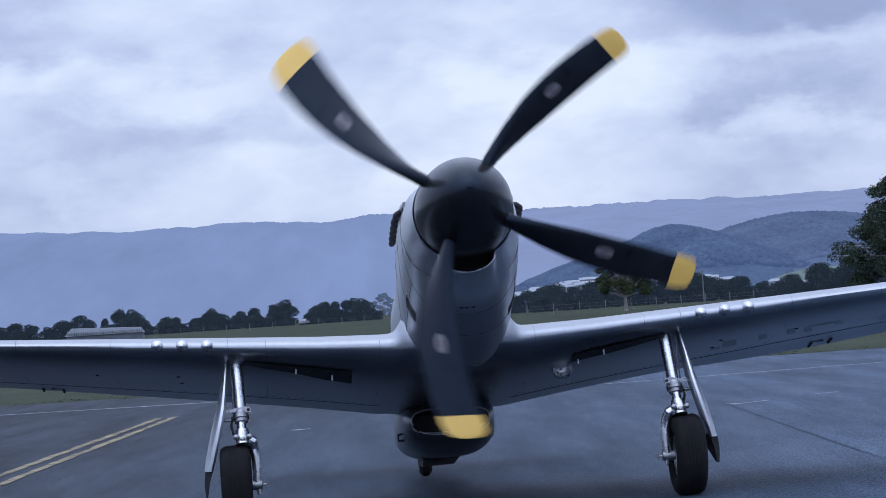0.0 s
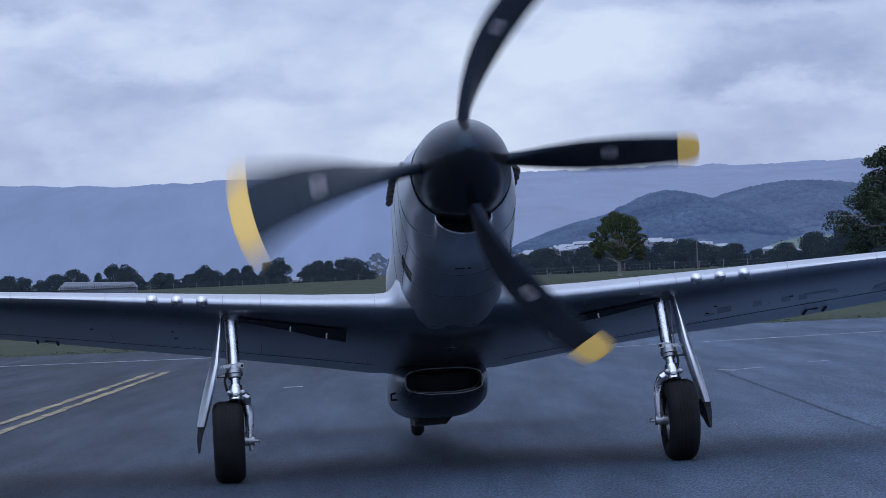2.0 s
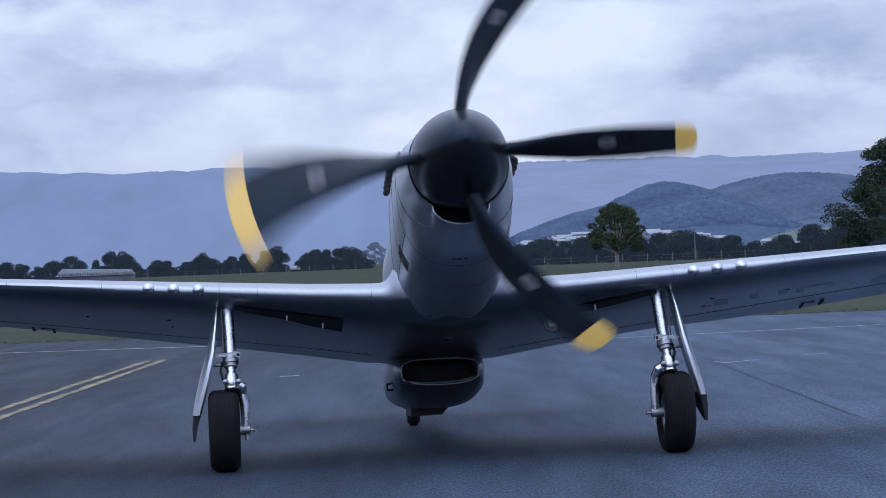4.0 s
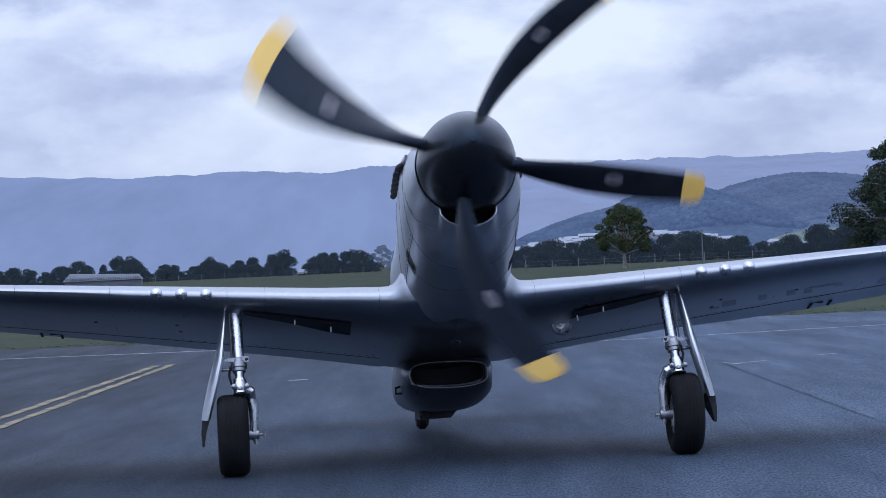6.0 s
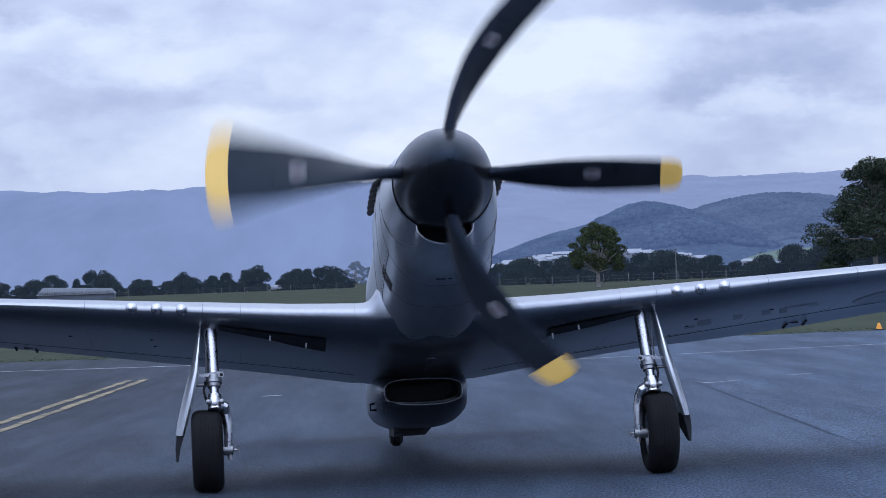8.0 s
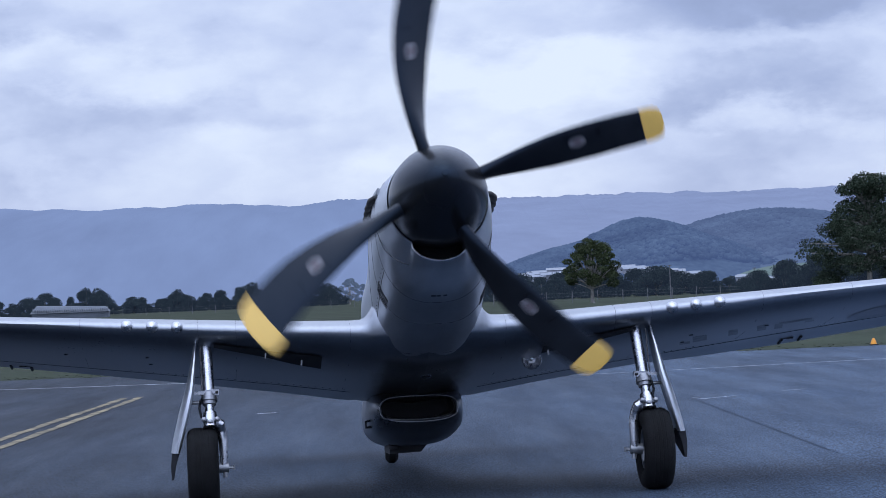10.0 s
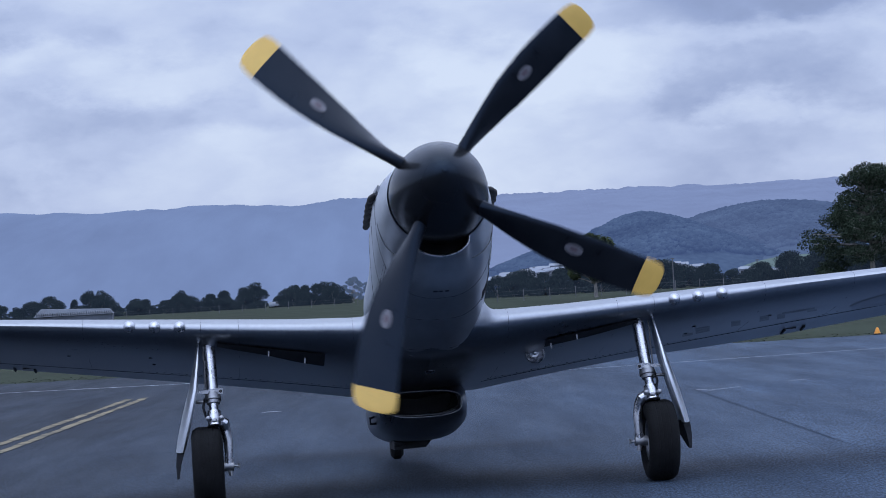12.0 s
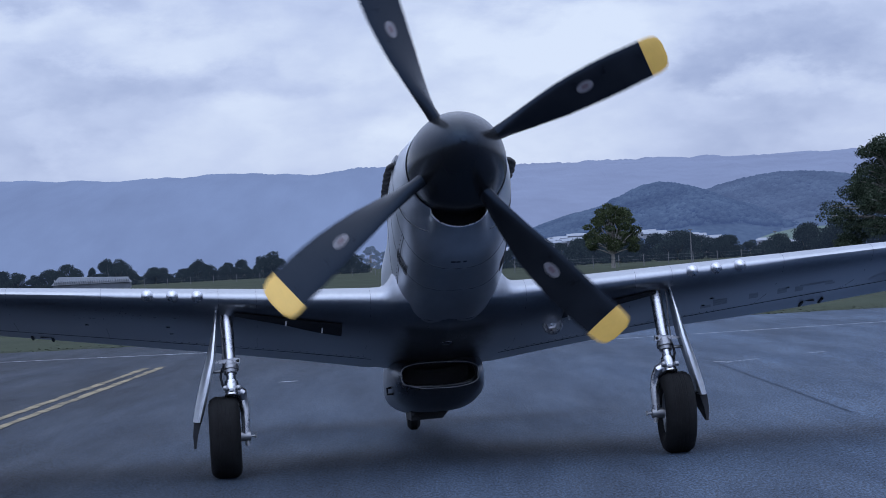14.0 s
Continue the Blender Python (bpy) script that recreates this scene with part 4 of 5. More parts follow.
PROFILE = [0, 0.004, 0.012, 0.03, 0.06, 0.11, 0.18, 0.27, 0.38, 0.5, 0.62, 0.74, 0.86, 0.95, 1.0]


def half_thick(q):
    return 5 * (0.2969 * math.sqrt(q) - 0.1260 * q - 0.3516 * q * q + 0.2843 * q ** 3 - 0.1030 * q ** 4)


def wing_pt(x, q, side, lift=0.0):
    """A point of the wing skin: q of the chord, side +1 upper, -1 lower; lift raises the upper skin into the root fillet."""
    v, w, c, inc, t = wing_at(x)
    camber = 0.018 * 4 * q * (1 - q)
    z = c * (side * t * half_thick(q) * (0.84 if side > 0 else 1.0) + camber) + (lift * (1 - q * 0.5) if side > 0 else 0.0)
    y = c * q - (lift * 0.35 if q < 0.02 else 0)
    # the aileron of one wing hangs a little
    if x > 1.9 and q > 0.74:
        z -= float(np.interp(x, (1.9, 2.9), (0.0, 0.055))) * (q - 0.74) / 0.26
    ca, sa = math.cos(radians(inc)), math.sin(radians(inc))
    return A(x, v + y * ca + z * sa, w - y * sa + z * ca)


def wing_low(x, q, off=0.0):
    p = wing_pt(x, q, -1)
    n = (wing_pt(x, q + 0.01, -1) - p).cross(Vector((1, 0, 0))).normalized()
    if n.z > 0:
        n = -n
    return p + n * off


def build_wing(sgn):
    bm = bmesh.new()
    stations = [(0.0, 0.20), (0.36, 0.18), (0.425, 0.12), (0.447, 0.08), (0.468, 0.048), (0.492, 0.022), (0.53, 0.005), (0.6, 0), (0.85, 0), (1.1, 0), (1.5, 0), (2.0, 0), (2.6, 0), (3.2, 0), (3.8, 0), (4.4, 0), (5.0, 0), (5.4, 0), (5.58, 0)]
    rings = []
    for x, lift in stations:
        up = [wing_pt(sgn * x, q, 1, lift) for q in PROFILE]
        lo = [wing_pt(sgn * x, q, -1, lift) for q in PROFILE[1:-1]][::-1]
        rings.append(up + lo)
    tip = [rings[-1][0].lerp(p, 1) for p in rings[-1]]
    mid = sum(tip, Vector()) / len(tip)
    rings.append([mid + (p - mid) * 0.8 + Vector((sgn * 0.06, 0, 0.01)) for p in tip])
    loft(bm, rings)
    wing = part("wing", bm, M["silver"], aircraft, "silver wing with bright leading edge")
    # gun port fairings
    for k in range(3):
        x = sgn * (1.985 + 0.198 * k)
        c = wing_pt(x, 0.0, 1)
        bm = bmesh.new()
        lathe(bm, c + Vector((0, -0.055, 0.0)), (0, 1, 0), [(0.0, 0.004), (0.006, 0.02), (0.02, 0.037), (0.04, 0.046), (0.06, 0.048), (0.10, 0.046), (0.16, 0.038)], 20, True)
        part("gun_port", bm, M["chrome"], wing, "silver rounded gun port cover")
    # leading edge joints, rivet row and flap gap under the wing
    for x in (0.62, 1.52, 1.82, 2.75, 3.5):
        bm = bmesh.new()
        pts = [wing_pt(sgn * x, q, 1) for q in (0.14, 0.06, 0.02, 0.004, 0)] + [wing_pt(sgn * x, q, -1) for q in (0.004, 0.02, 0.06, 0.2, 0.45, 0.7)]
        tube(bm, pts, 0.0016, 5)
        part("panel_seam", bm, M["seam"], wing)
    bm = bmesh.new()
    tube(bm, [wing_low(sgn * x, 0.745, 0.0) for x in (0.55, 1.2, 2.0, 2.8, 3.4, 4.0, 4.8, 5.4)], 0.0032, 5)
    part("flap_gap", bm, M["seam"], wing)
    bm = bmesh.new()
    box(bm, (0, 0, 0), (0.012, 0.012, 0.005))
    rivet = mesh_of("rivet", bm, M["dark"], False)
    for k in range(30):
        ob = new("rivet", rivet)
        ob.parent = wing
        ob.location = wing_low(sgn * (0.6 + 0.062 * k), 0.70, 0.0)
    # wheel well with ribs, its inner shade painted as a dark sheet
    bm = bmesh.new()
    xi = 0.84 if sgn < 0 else 0.95
    fore = [(1.70, 0.055), (1.30, 0.085), (1.05, 0.105), (xi, 0.12)]
    aft = [(1.70, 0.085), (1.30, 0.155), (1.05, 0.23 if sgn < 0 else 0.185), (xi, 0.27 if sgn < 0 else 0.20)]
    rows = []
    for k in range(15):
        x = 1.70 + (xi - 1.70) * k / 14
        q0, q1 = [float(np.interp(-x, [-p[0] for p in e], [p[1] for p in e])) for e in (fore, aft)]
        rows.append([wing_low(sgn * x, q0 + (q1 - q0) * n / 6, 0.009) for n in range(7)])
    loft(bm, rows, False, False, closed=False)
    part("well_shade_sheet", bm, M["dark"], wing, "dark sheet painted for the shade in the wheel well", smooth=False)
    for x, q, w, h in ((1.29 if sgn < 0 else 1.20, 0.115, 0.012, 0.055), (1.00, 0.17, 0.012, 0.06)):
        bm = bmesh.new()
        box(bm, wing_low(sgn * x, q, 0.020), (w, 0.02, h), pose(0, 0, 0, 0, sgn * -6, 0), 0.003)
        part("well_rib", bm, M["steel"], wing)
    # aileron hinge bracket
    bm = bmesh.new()
    hx = 3.25 if sgn < 0 else 3.23
    for dx in (0.0, 0.17):
        box(bm, wing_low(sgn * (hx + dx), 0.93, -0.004), (0.022, 0.16, 0.036), pose(0, 0, 0, -14), 0.005)
    box(bm, wing_low(sgn * (hx + 0.05), 0.89, 0.0), (0.10, 0.02, 0.010))
    part("hinge_bracket", bm, M["soot"], wing)
    # small access caps
    for x, q in ((2.24, 0.30), (2.22, 0.46), (2.9, 0.35)):
        bm = bmesh.new()
        c = wing_low(sgn * x, q, 0.0)
        lathe(bm, c, (0, 0, 1), [(-0.004, 0.002), (-0.004, 0.016), (0.004, 0.016)], 12)
        part("access_cap", bm, M["dark"], wing)
    return wing


wing_r = build_wing(1)
wing_l = build_wing(-1)


def build_wing_details():
    # landing light in the wing's underside
    c = wing_low(0.89, 0.30, 0.0) + Vector((0, -0.085, 0.012))
    bm = bmesh.new()
    lathe(bm, c + Vector((0, 0.02, 0.0)), (0, -1, -0.1), [(-0.02, 0.080), (0.05, 0.084), (0.062, 0.076), (0.052, 0.066)], 28)
    part("lamp_rim", bm, M["chrome"], wing_r, "chrome landing light rim")
    bm = bmesh.new()
    lathe(bm, c + Vector((0, 0.02, 0.0)), (0, -1, -0.1), [(0.052, 0.066), (0.02, 0.056), (-0.005, 0.036), (-0.012, 0.002)], 28)
    part("reflector", bm, M["chrome"], wing_r, "bright lamp reflector")
    bm = bmesh.new()
    lathe(bm, c + Vector((0, 0.02, 0.0)), (0, -1, -0.1), [(0.0, 0.016), (0.03, 0.016), (0.042, 0.010), (0.045, 0.001)], 14)
    part("lamp_glass", bm, M["glass"], wing_r, "clear landing light glass")
    # faded painted letters under the wing, as plain bars
    bars = [(2.27, 2.39, 0.35, 0.53), (2.20, 2.29, 0.47, 0.55), (2.57, 2.65, 0.34, 0.50), (2.81, 2.89, 0.33, 0.50), (2.97, 3.04, 0.36, 0.53), (3.00, 3.28, 0.33, 0.39), (3.24, 3.32, 0.39, 0.46)]
    for x0, x1, q0, q1 in bars:
        slant = 0.36 * (q1 - q0)
        corners = ((x0, q0), (x1, q0), (x1 + slant, q1), (x0 + slant, q1))
        bm = bmesh.new()
        c0, c1, c2, c3 = [Vector(c) for c in corners]
        rows = []
        for a in range(6):
            lo, hi = c0.lerp(c3, a / 5), c1.lerp(c2, a / 5)
            rows.append([wing_low(*lo.lerp(hi, k / 4), 0.0008) for k in range(5)])
        loft(bm, rows, False, False, closed=False)
        part("letter_bar", bm, M["ghost"], wing_r, smooth=False)
    # pale round marking farther out
    bm = bmesh.new()
    rows = [[wing_low(4.02 + 0.36 * r * math.cos(t), 0.50 + 0.24 * r * math.sin(t), 0.003) for t in (2 * math.pi * k / 36 for k in range(36))] for r in (0.02, 0.4, 0.75, 1.0)]
    loft(bm, rows, True, False)
    part("round_marking", bm, M["roundel"], wing_r, "pale round underwing marking", smooth=False)


build_wing_details()


# ---- radiator scoop ----
def build_scoop():
    def ring(y, hw, z0, z1, n=36, e=3.4):
        zc, hz = (z0 + z1) / 2, (z1 - z0) / 2
        out = []
        for k in range(n):
            a = 2 * math.pi * k / n
            c, s = math.cos(a), math.sin(a)
            out.append(Vector((0.03 + hw * math.copysign(abs(c) ** (2 / e), c) * (1 - 0.22 * max(0, -s) ** 2), y, zc + hz * math.copysign(abs(s) ** (2 / e), s))))
        return out
    bm = bmesh.new()
    rings = [ring(2.3, 0.30, 0.54, 0.80), ring(1.70, 0.315, 0.568, 0.755), ring(1.60, 0.322, 0.560, 0.760), ring(1.585, 0.336, 0.548, 0.772), ring(1.60, 0.350, 0.530, 0.785), ring(1.70, 0.385, 0.465, 0.83), ring(1.90, 0.405, 0.37, 0.87),
             ring(2.2, 0.41, 0.315, 0.90), ring(2.7, 0.41, 0.285, 0.88), ring(3.3, 0.40, 0.24, 0.8), ring(4.0, 0.33, 0.22, 0.68), ring(4.6, 0.24, 0.22, 0.52)]
    loft(bm, rings, False, True)
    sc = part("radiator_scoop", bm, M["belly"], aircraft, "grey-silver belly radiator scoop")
    # near-black lining paints the shade within the scoop mouth
    bm = bmesh.new()
    loft(bm, [ring(1.64, 0.318, 0.563, 0.757), ring(2.2, 0.295, 0.55, 0.79)], False, True)
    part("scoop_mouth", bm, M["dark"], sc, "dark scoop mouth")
    bm = bmesh.new()
    tube(bm, [Vector((0.30 * math.cos(t), 1.582, 0.60 + -0.035 * math.sin(t))) for t in (math.pi * k / 14 for k in range(15))], 0.006, 6)
    part("scoop_lip", bm, M["steel"], sc)
    bm = bmesh.new()
    edge = ring(1.584, 0.335, 0.549, 0.771)
    tube(bm, edge + edge[:1], 0.005, 6, False)
    part("mouth_rim", bm, M["steel"], sc, "thin bright rim of the scoop mouth")
    bm = bmesh.new()
    prism(bm, [(-0.17, 2.6, 0.32), (0.19, 2.6, 0.32), (0.11, 2.6, 0.232), (-0.17, 2.6, 0.222)], (0, 0, 0), (0, 0.7, -0.02))
    part("exit_flap", bm, M["dark"], sc, "dark scoop outlet flap", smooth=False)
    bm = bmesh.new()
    tube(bm, [(-0.13, 2.55, 0.30), (-0.13, 2.55, 0.272), (-0.13, 2.55, 0.264)], [0.050, 0.048, 0.038], 12)
    part("drain_pipe", bm, M["dark"], sc)
    bm = bmesh.new()
    tube(bm, [(-0.39, 1.95, 0.88), (-0.42, 1.93, 0.86), (-0.44, 1.93, 0.83)], 0.008, 6)
    part("drain_tube", bm, M["dark"], sc)
    bm = bmesh.new()
    tube(bm, [(-0.35, 1.95, 0.50), (-0.41, 1.93, 0.50), (-0.41, 1.93, 0.55), (-0.36, 1.95, 0.56)], 0.011, 6)
    part("step_handle", bm, M["dark"], sc)
    # drain cover in the darkened belly skin
    bm = bmesh.new()
    c = wing_low(0.02, 0.30, 0.0)
    lathe(bm, c, (0, -0.35, -1), [(-0.01, 0.045), (0.006, 0.043), (0.010, 0.034), (0.008, 0.002)], 20)
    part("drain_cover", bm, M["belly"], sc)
    bm = bmesh.new()
    tube(bm, [fus(1.95, 272, -0.004), fus(1.95, 272, 0.010)], 0.010, 8)
    part("drain_plug", bm, M["chrome"], sc)


build_scoop()


# ---- main landing gear ----
def build_gear(s):
    bm = bmesh.new()
    top, low = Vector((s * 1.7225 - 0.0225, 0.235, 1.36)), Vector((s * 1.735, 0.041, 0.894))
    tube(bm, [top, low], [0.047, 0.047], 20)
    gear = part("main_gear", bm, M["chrome"], aircraft, "bright metal landing gear leg")
    gear.location.x = -0.004 if s > 0 else -0.018
    d = (low - top).normalized()

    def sub(name, bm, m, label="", smooth=True):
        return part(name, bm, M[m], gear, label, smooth)
    bm = bmesh.new()
    lathe(bm, low - d * 0.02, d, [(0, 0.047), (0.0, 0.058), (0.03, 0.060), (0.035, 0.066), (0.065, 0.066), (0.07, 0.055), (0.095, 0.052), (0.10, 0.04)], 22)
    sub("collar", bm, "steel", "dull steel collar")
    bm = bmesh.new()
    lathe(bm, low + d * 0.07, d, [(0, 0.037), (0.12, 0.037)], 20)
    sub("piston", bm, "chrome")
    knee = low + d * 0.185
    bm = bmesh.new()
    lathe(bm, knee - d * 0.045, d, [(0, 0.040), (0.0, 0.052), (0.05, 0.060), (0.10, 0.055), (0.125, 0.062), (0.13, 0.045)], 22)
    sub("fork_head", bm, "chrome")
    # fork bends inboard and down to the axle
    ax = Vector((s * 1.80, 0.0, 0.325))
    bm = bmesh.new()
    p0 = knee + Vector((-s * 0.02, 0, -0.02))
    tube(bm, [p0, p0 + Vector((-s * 0.055, 0, -0.03)), Vector((s * 1.652, 0.01, 0.62)), Vector((s * 1.636, 0.005, 0.54)), Vector((s * 1.634, 0, 0.42)), Vector((s * 1.640, 0, 0.33))], [0.040, 0.044, 0.042, 0.038, 0.033, 0.036], 16)
    sub("fork", bm, "chrome", "curved bright fork")
    bm = bmesh.new()
    tube(bm, [(s * 1.70, 0, 0.325), (s * 1.60, 0, 0.325), (s * 1.595, 0, 0.325)], [0.042, 0.040, 0.02], 14)
    tube(bm, [(s * 1.60, -0.01, 0.325), (s * 1.555, -0.01, 0.325)], 0.010, 8)
    tube(bm, [(s * 1.558, -0.01, 0.345), (s * 1.558, -0.01, 0.305)], 0.011, 8)
    tube(bm, [(s * 1.63, -0.02, 0.29), (s * 1.625, -0.02, 0.25)], 0.018, 8)
    sub("axle", bm, "steel")
    for dz, dx in ((0.02, -0.05), (0.0, 0.0), (0.02, 0.055)):
        bm = bmesh.new()
        c = knee + d * 0.03 + Vector((dx, -0.055, dz))
        lathe(bm, c, (0, -1, 0), [(-0.02, 0.022), (0.006, 0.022), (0.012, 0.014), (0.016, 0.002)], 12)
        sub("bolt", bm, "steel")
    # tyre and rim
    bm = bmesh.new()
    R, W = 0.325, 0.124
    prof = [(-0.085, 0.165), (-0.11, 0.19), (-W, 0.235), (-W + 0.002, 0.265), (-0.112, 0.297), (-0.088, 0.316), (-0.060, 0.325)]
    for g in (-0.045, -0.015, 0.015, 0.045):
        prof += [(g - 0.004, R - 0.001), (g - 0.002, R - 0.003), (g + 0.002, R - 0.003), (g + 0.004, R - 0.001)]
    prof += [(-a, r) for a, r in prof[:7][::-1]]
    lathe(bm, ax, (1, 0, 0), prof, 56)
    sub("tyre", bm, "rubber", "black rubber tyre, slightly worn")
    bm = bmesh.new()
    lathe(bm, ax, (1, 0, 0), [(-0.09, 0.168), (-0.088, 0.15), (-0.06, 0.135), (-0.055, 0.06), (-0.07, 0.05), (-0.07, 0.004)], 32)
    lathe(bm, ax, (1, 0, 0), [(0.09, 0.168), (0.088, 0.15), (0.06, 0.135), (0.055, 0.06), (0.07, 0.05), (0.07, 0.004)], 32)
    sub("rim", bm, "steel", "metal wheel rim")
    for k in range(6):
        a = math.pi * k / 3
        bm = bmesh.new()
        c = ax + Vector((-s * 0.06, 0.10 * math.cos(a), 0.10 * math.sin(a)))
        lathe(bm, c, (-s, 0, 0), [(0, 0.016), (0.012, 0.014), (0.014, 0.002)], 10)
        sub("bolt", bm, "chrome")
    # fairing door outboard of the leg
    bm = bmesh.new()
    rings = []
    for z, x, y0, y1, th in ((1.335, 1.838, 0.16, 0.30, 0.016), (1.15, 1.862, 0.0, 0.36, 0.036), (0.95, 1.893, -0.10, 0.38, 0.066), (0.75, 1.945, -0.13, 0.36, 0.080), (0.55, 2.000, -0.14, 0.34, 0.074), (0.46, 2.022, -0.14, 0.32, 0.064)):
        sec = [(-0.5, 0.10), (-0.46, 0.03), (-0.25, 0.0), (0.05, 0.0), (0.32, 0.04), (0.5, 0.13), (0.62, 0.5), (0.45, 1.0), (0.15, 1.0), (0.30, 0.5), (0.15, 0.16), (-0.1, 0.10)]
        rings.append([Vector((s * (x + dx * th) - (0.018 if s > 0 else -0.012), y0 + (y1 - y0) * q, z)) for dx, q in sec])
    loft(bm, rings)
    sub("gear_door", bm, "cowl", "silver gear leg fairing door")
    bm = bmesh.new()
    rings = []
    for z, x, y0, y1, th in ((0.462, 2.022, -0.12, 0.32, 0.030), (0.36, 2.045, -0.10, 0.28, 0.020), (0.25, 2.052, -0.09, 0.0, 0.008)):
        rings.append([Vector((s * (x + dx) - (0.018 if s > 0 else -0.012), y, z)) for dx, y in ((-th, y0), (th, y0), (th, y1), (-th, y1))])
    loft(bm, rings)
    sub("door_tip", bm, "dark", "dark lower door edge")
    # link arm between leg and door, brake line
    bm = bmesh.new()
    z = 0.925
    prism(bm, [(s * 1.655, 0.0, z - 0.022), (s * 1.655, 0.0, z + 0.02), (s * 1.70, 0.0, z + 0.026), (s * 1.78, 0.0, z + 0.014), (s * 1.885, 0.0, z + 0.002), (s * 1.885, 0.0, z - 0.012), (s * 1.78, 0.0, z - 0.016)], (0, 0.0, 0), (0, 0.04, 0))
    sub("link_arm", bm, "chrome", "bright link arm", smooth=False)
    for x, r in ((1.672, 0.013), (1.885, 0.024)):
        bm = bmesh.new()
        lathe(bm, (s * x, 0.0, z), (0, -1, 0), [(-0.01, r), (0.008, r), (0.012, r * 0.5), (0.013, 0.001)], 12)
        sub("pivot", bm, "soot")
    bm = bmesh.new()
    tube(bm, [(s * 1.74, 0.05, 0.845), (s * 1.88, 0.05, 0.845)], 0.013, 8)
    sub("lower_link", bm, "steel")
    bm = bmesh.new()
    tube(bm, [(s * 1.785, 0.20, 1.34), (s * 1.795, 0.16, 1.22), (s * 1.788, 0.12, 1.12), (s * 1.79, 0.08, 1.0), (s * 1.795, 0.06, 0.9)], 0.006, 6)
    sub("brake_line", bm, "post")
    bm = bmesh.new()
    tube(bm, [(s * 1.80, 0.05, 0.87), (s * 1.815, 0.03, 0.80), (s * 1.80, 0.03, 0.73), (s * 1.775, 0.03, 0.70)], 0.010, 8)
    sub("brake_hose", bm, "dark")


build_gear(1)
build_gear(-1)


# ---- propeller ----
DISC = -0.17  # the blades stand this far before the spinner's base


def blade_section(r):
    chord = float(np.interp(r, (0.26, 0.40, 0.60, 0.85, 1.10, 1.35, 1.60, 1.66, 1.69, 1.705), (0.125, 0.155, 0.230, 0.305, 0.340, 0.345, 0.335, 0.31, 0.25, 0.12)))
    beta = float(np.interp(r, (0.26, 0.5, 0.8, 1.1, 1.4, 1.7), (56, 48, 39, 31, 25, 21)))
    thick = float(np.interp(r, (0.26, 0.40, 0.60, 0.85, 1.2, 1.7), (0.95, 0.65, 0.30, 0.16, 0.09, 0.05)))
    return chord, radians(beta), thick


def blade_pt(r, q, h):
    """q along the chord from the leading edge (0 to 1), h of the thickness towards the front; the blade points along +x."""
    chord, beta, thick = blade_section(r)
    c, y = (0.42 - q) * chord, -h * thick * chord * 0.5
    return Vector((r * 1.032, DISC - c * math.sin(beta) + y * math.cos(beta), c * math.cos(beta) + y * math.sin(beta)))


def blade_ring(r):
    qs = [0.0, 0.04, 0.14, 0.32, 0.55, 0.8, 1.0]
    hs = [0.0, 0.55, 0.9, 1.0, 0.85, 0.45, 0.0]
    return [blade_pt(r, q, h) for q, h in zip(qs, hs)] + [blade_pt(r, q, -h * 0.55) for q, h in list(zip(qs, hs))[-2:0:-1]]


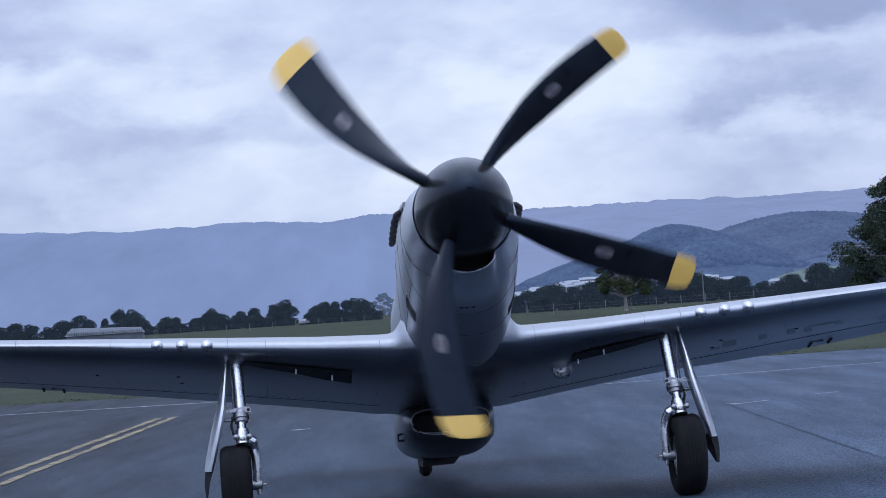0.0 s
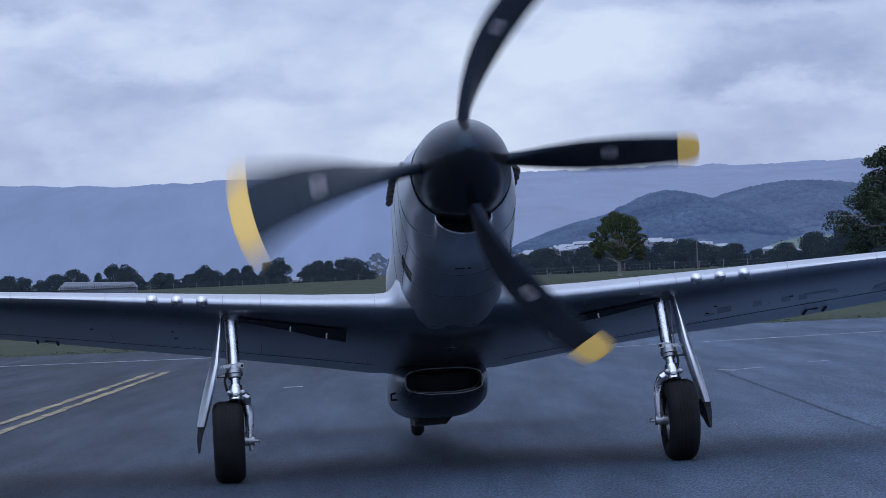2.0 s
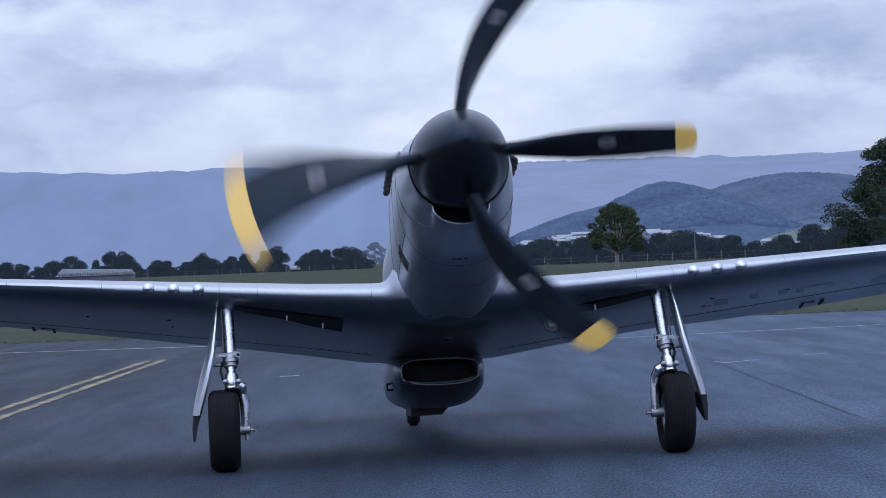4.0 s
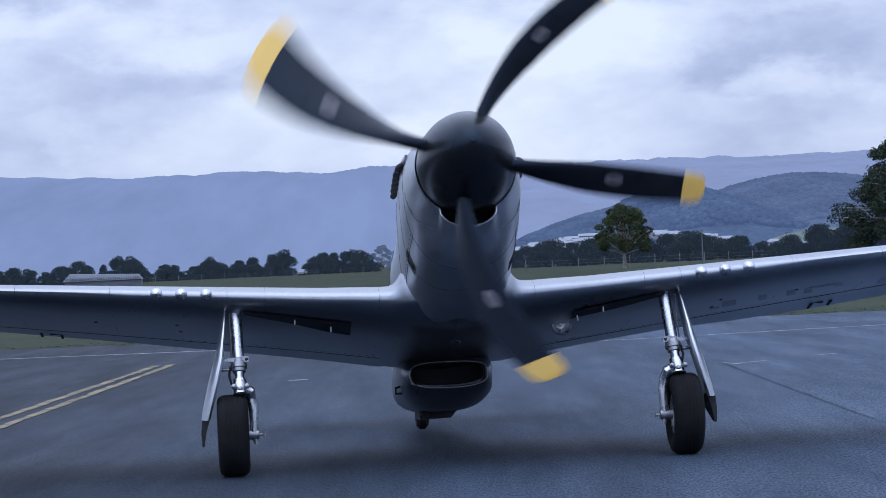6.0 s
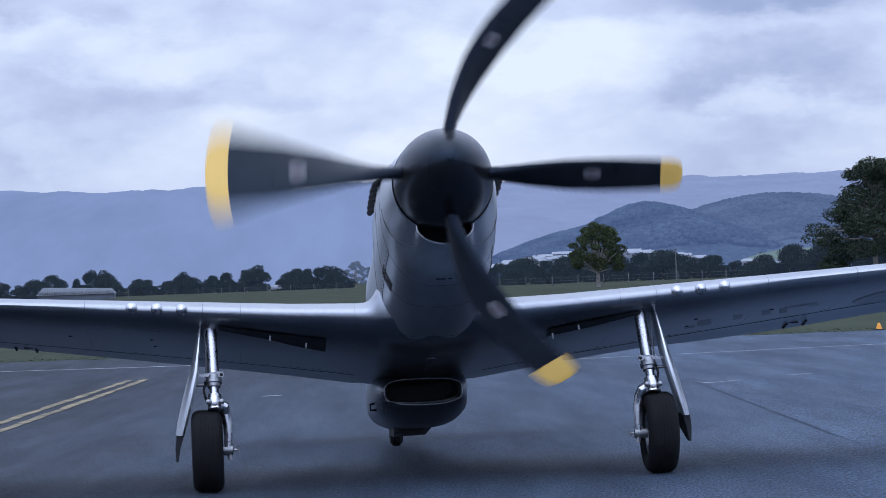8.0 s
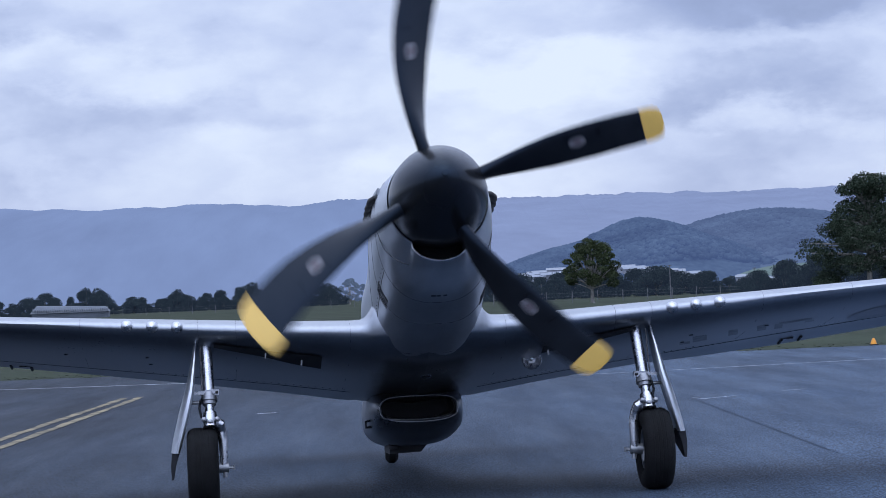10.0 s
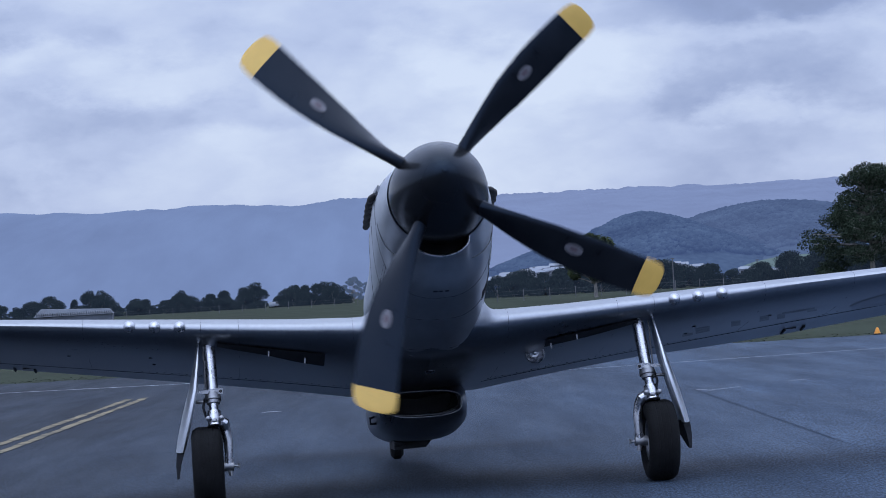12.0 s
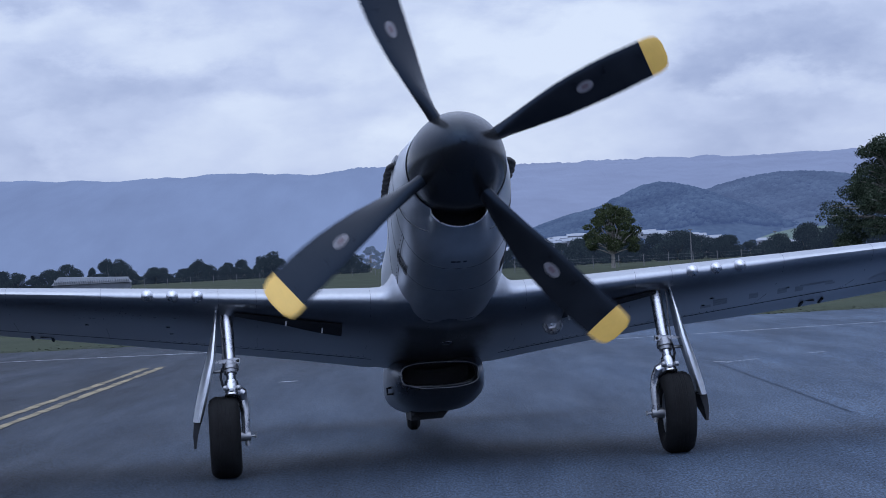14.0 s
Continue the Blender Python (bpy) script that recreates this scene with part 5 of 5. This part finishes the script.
def build_propeller():
    bm = bmesh.new()
    prof = []
    for k in range(25):
        u = k / 24
        prof.append((-0.66 + 0.76 * u, 0.371 * max(0.012, math.sin(math.pi / 2 * u ** 0.85)) ** 0.66))
    prof += [(0.135, 0.371), (0.145, 0.355)]
    lathe(bm, (0, 0, 0), (0, 1, 0), prof, 64, True)
    prop = part("propeller", bm, M["black"], aircraft, "four-bladed propeller with black spinner")
    bm = bmesh.new()
    lathe(bm, (0, -0.668, 0), (0, 1, 0), [(-0.002, 0.010), (0.0, 0.024), (0.014, 0.026)], 18, True)
    part("spinner_cap", bm, M["black"], prop)
    meshes = []
    bm = bmesh.new()
    loft(bm, [blade_ring(r) for r in (0.26, 0.32, 0.40, 0.5, 0.6, 0.72, 0.85, 1.0, 1.15, 1.3, 1.45, 1.545)])
    meshes.append(("blade", mesh_of("blade", bm, M["blade"])))
    bm = bmesh.new()
    loft(bm, [blade_ring(r) for r in (1.545, 1.60, 1.64, 1.665, 1.685, 1.698, 1.705)])
    meshes.append(("blade_tip", mesh_of("blade_tip", bm, M["yellow"])))
    def oval(rx, rq, lift):
        bm = bmesh.new()
        pts = []
        for k in range(20):
            a = 2 * math.pi * k / 20
            pts.append(blade_pt(1.05 + rx * math.cos(a), 0.45 + rq * math.sin(a), 0.96) + Vector((0, -lift, 0)))
        prism(bm, pts, (0, 0, 0), (0, 0.012, 0))
        return bm
    meshes.append(("decal", mesh_of("decal", oval(0.068, 0.13, 0.004), M["decal"], False)))
    meshes.append(("decal_centre", mesh_of("decal_centre", oval(0.03, 0.06, 0.007), M["decal_red"], False)))
    for k in range(4):
        for name, me in meshes:
            ob = new(name, me)
            ob.parent = prop
            ob.matrix_basis = pose(0, 0, 0, 0, 90 * k, 0)
    return prop


propeller = build_propeller()


# ---- motion of the propeller ----
# seconds, angle of a blade as seen from the front (modulo a quarter turn), degrees turned in a thirtieth of a second
SPIN = [(0.0, 66.1, 57.4), (0.5, 65.6, 61.7), (1.0, 52.1, 67.0), (1.5, 84.1, 73.4), (2.0, 17.0, 77.7), (2.5, 81.6, 78.7), (3.0, 71.5, 78.7), (5.5, 77.5, 78.7), (6.0, -1.0, 79.8), (6.5, 19.2, 79.8), (7.0, 45.4, 76.6), (7.5, 74.4, 76.6), (8.0, 9.5, 76.6), (8.2, 77.2, 75.5), (10.3, 24.4, 46.8), (10.5, 57.6, 44.7), (11.0, 59.6, 38.3), (11.5, 56.5, 34.6), (12.0, 61.2, 31.9), (12.5, 82.8, 30.3), (13.0, 35.3, 28.2), (13.5, 17.5, 25.5), (14.0, 34.8, 22.3)]


def motions():
    nodes = [(SPIN[0][0], SPIN[0][1], SPIN[0][2])]
    for (t0, a0, r0), (t1, a1, r1) in zip(SPIN, SPIN[1:]):
        total = (r0 + r1) / 2 * (t1 - t0) * FPS
        before = nodes[-1][1]
        turns = round((before + total - a1) / 90)
        nodes.append((t1, a1 + 90 * turns, r1))
    rows = []
    for f in range(round(14.0 * FPS) + 1):
        t = f / FPS
        k = max(i for i in range(len(nodes) - 1) if nodes[i][0] <= t + 1e-6)
        (t0, a0, r0), (t1, a1, r1) = nodes[k], nodes[k + 1]
        d = (t1 - t0)
        u = (t - t0) / d
        lin = (a1 - a0) / (d * FPS)
        # ease between the rates on both sides while keeping the total turn
        ang = a0 + lin * u * d * FPS + (r0 - r1) / 2 * d * FPS * u * (1 - u) * 0.9
        rows.append((t, Matrix.Translation(HUB) @ pose(0, 0, 0, -TILT) @ pose(0, 0, 0, 0, -ang, 0)))
    walk(propeller, rows)


motions()
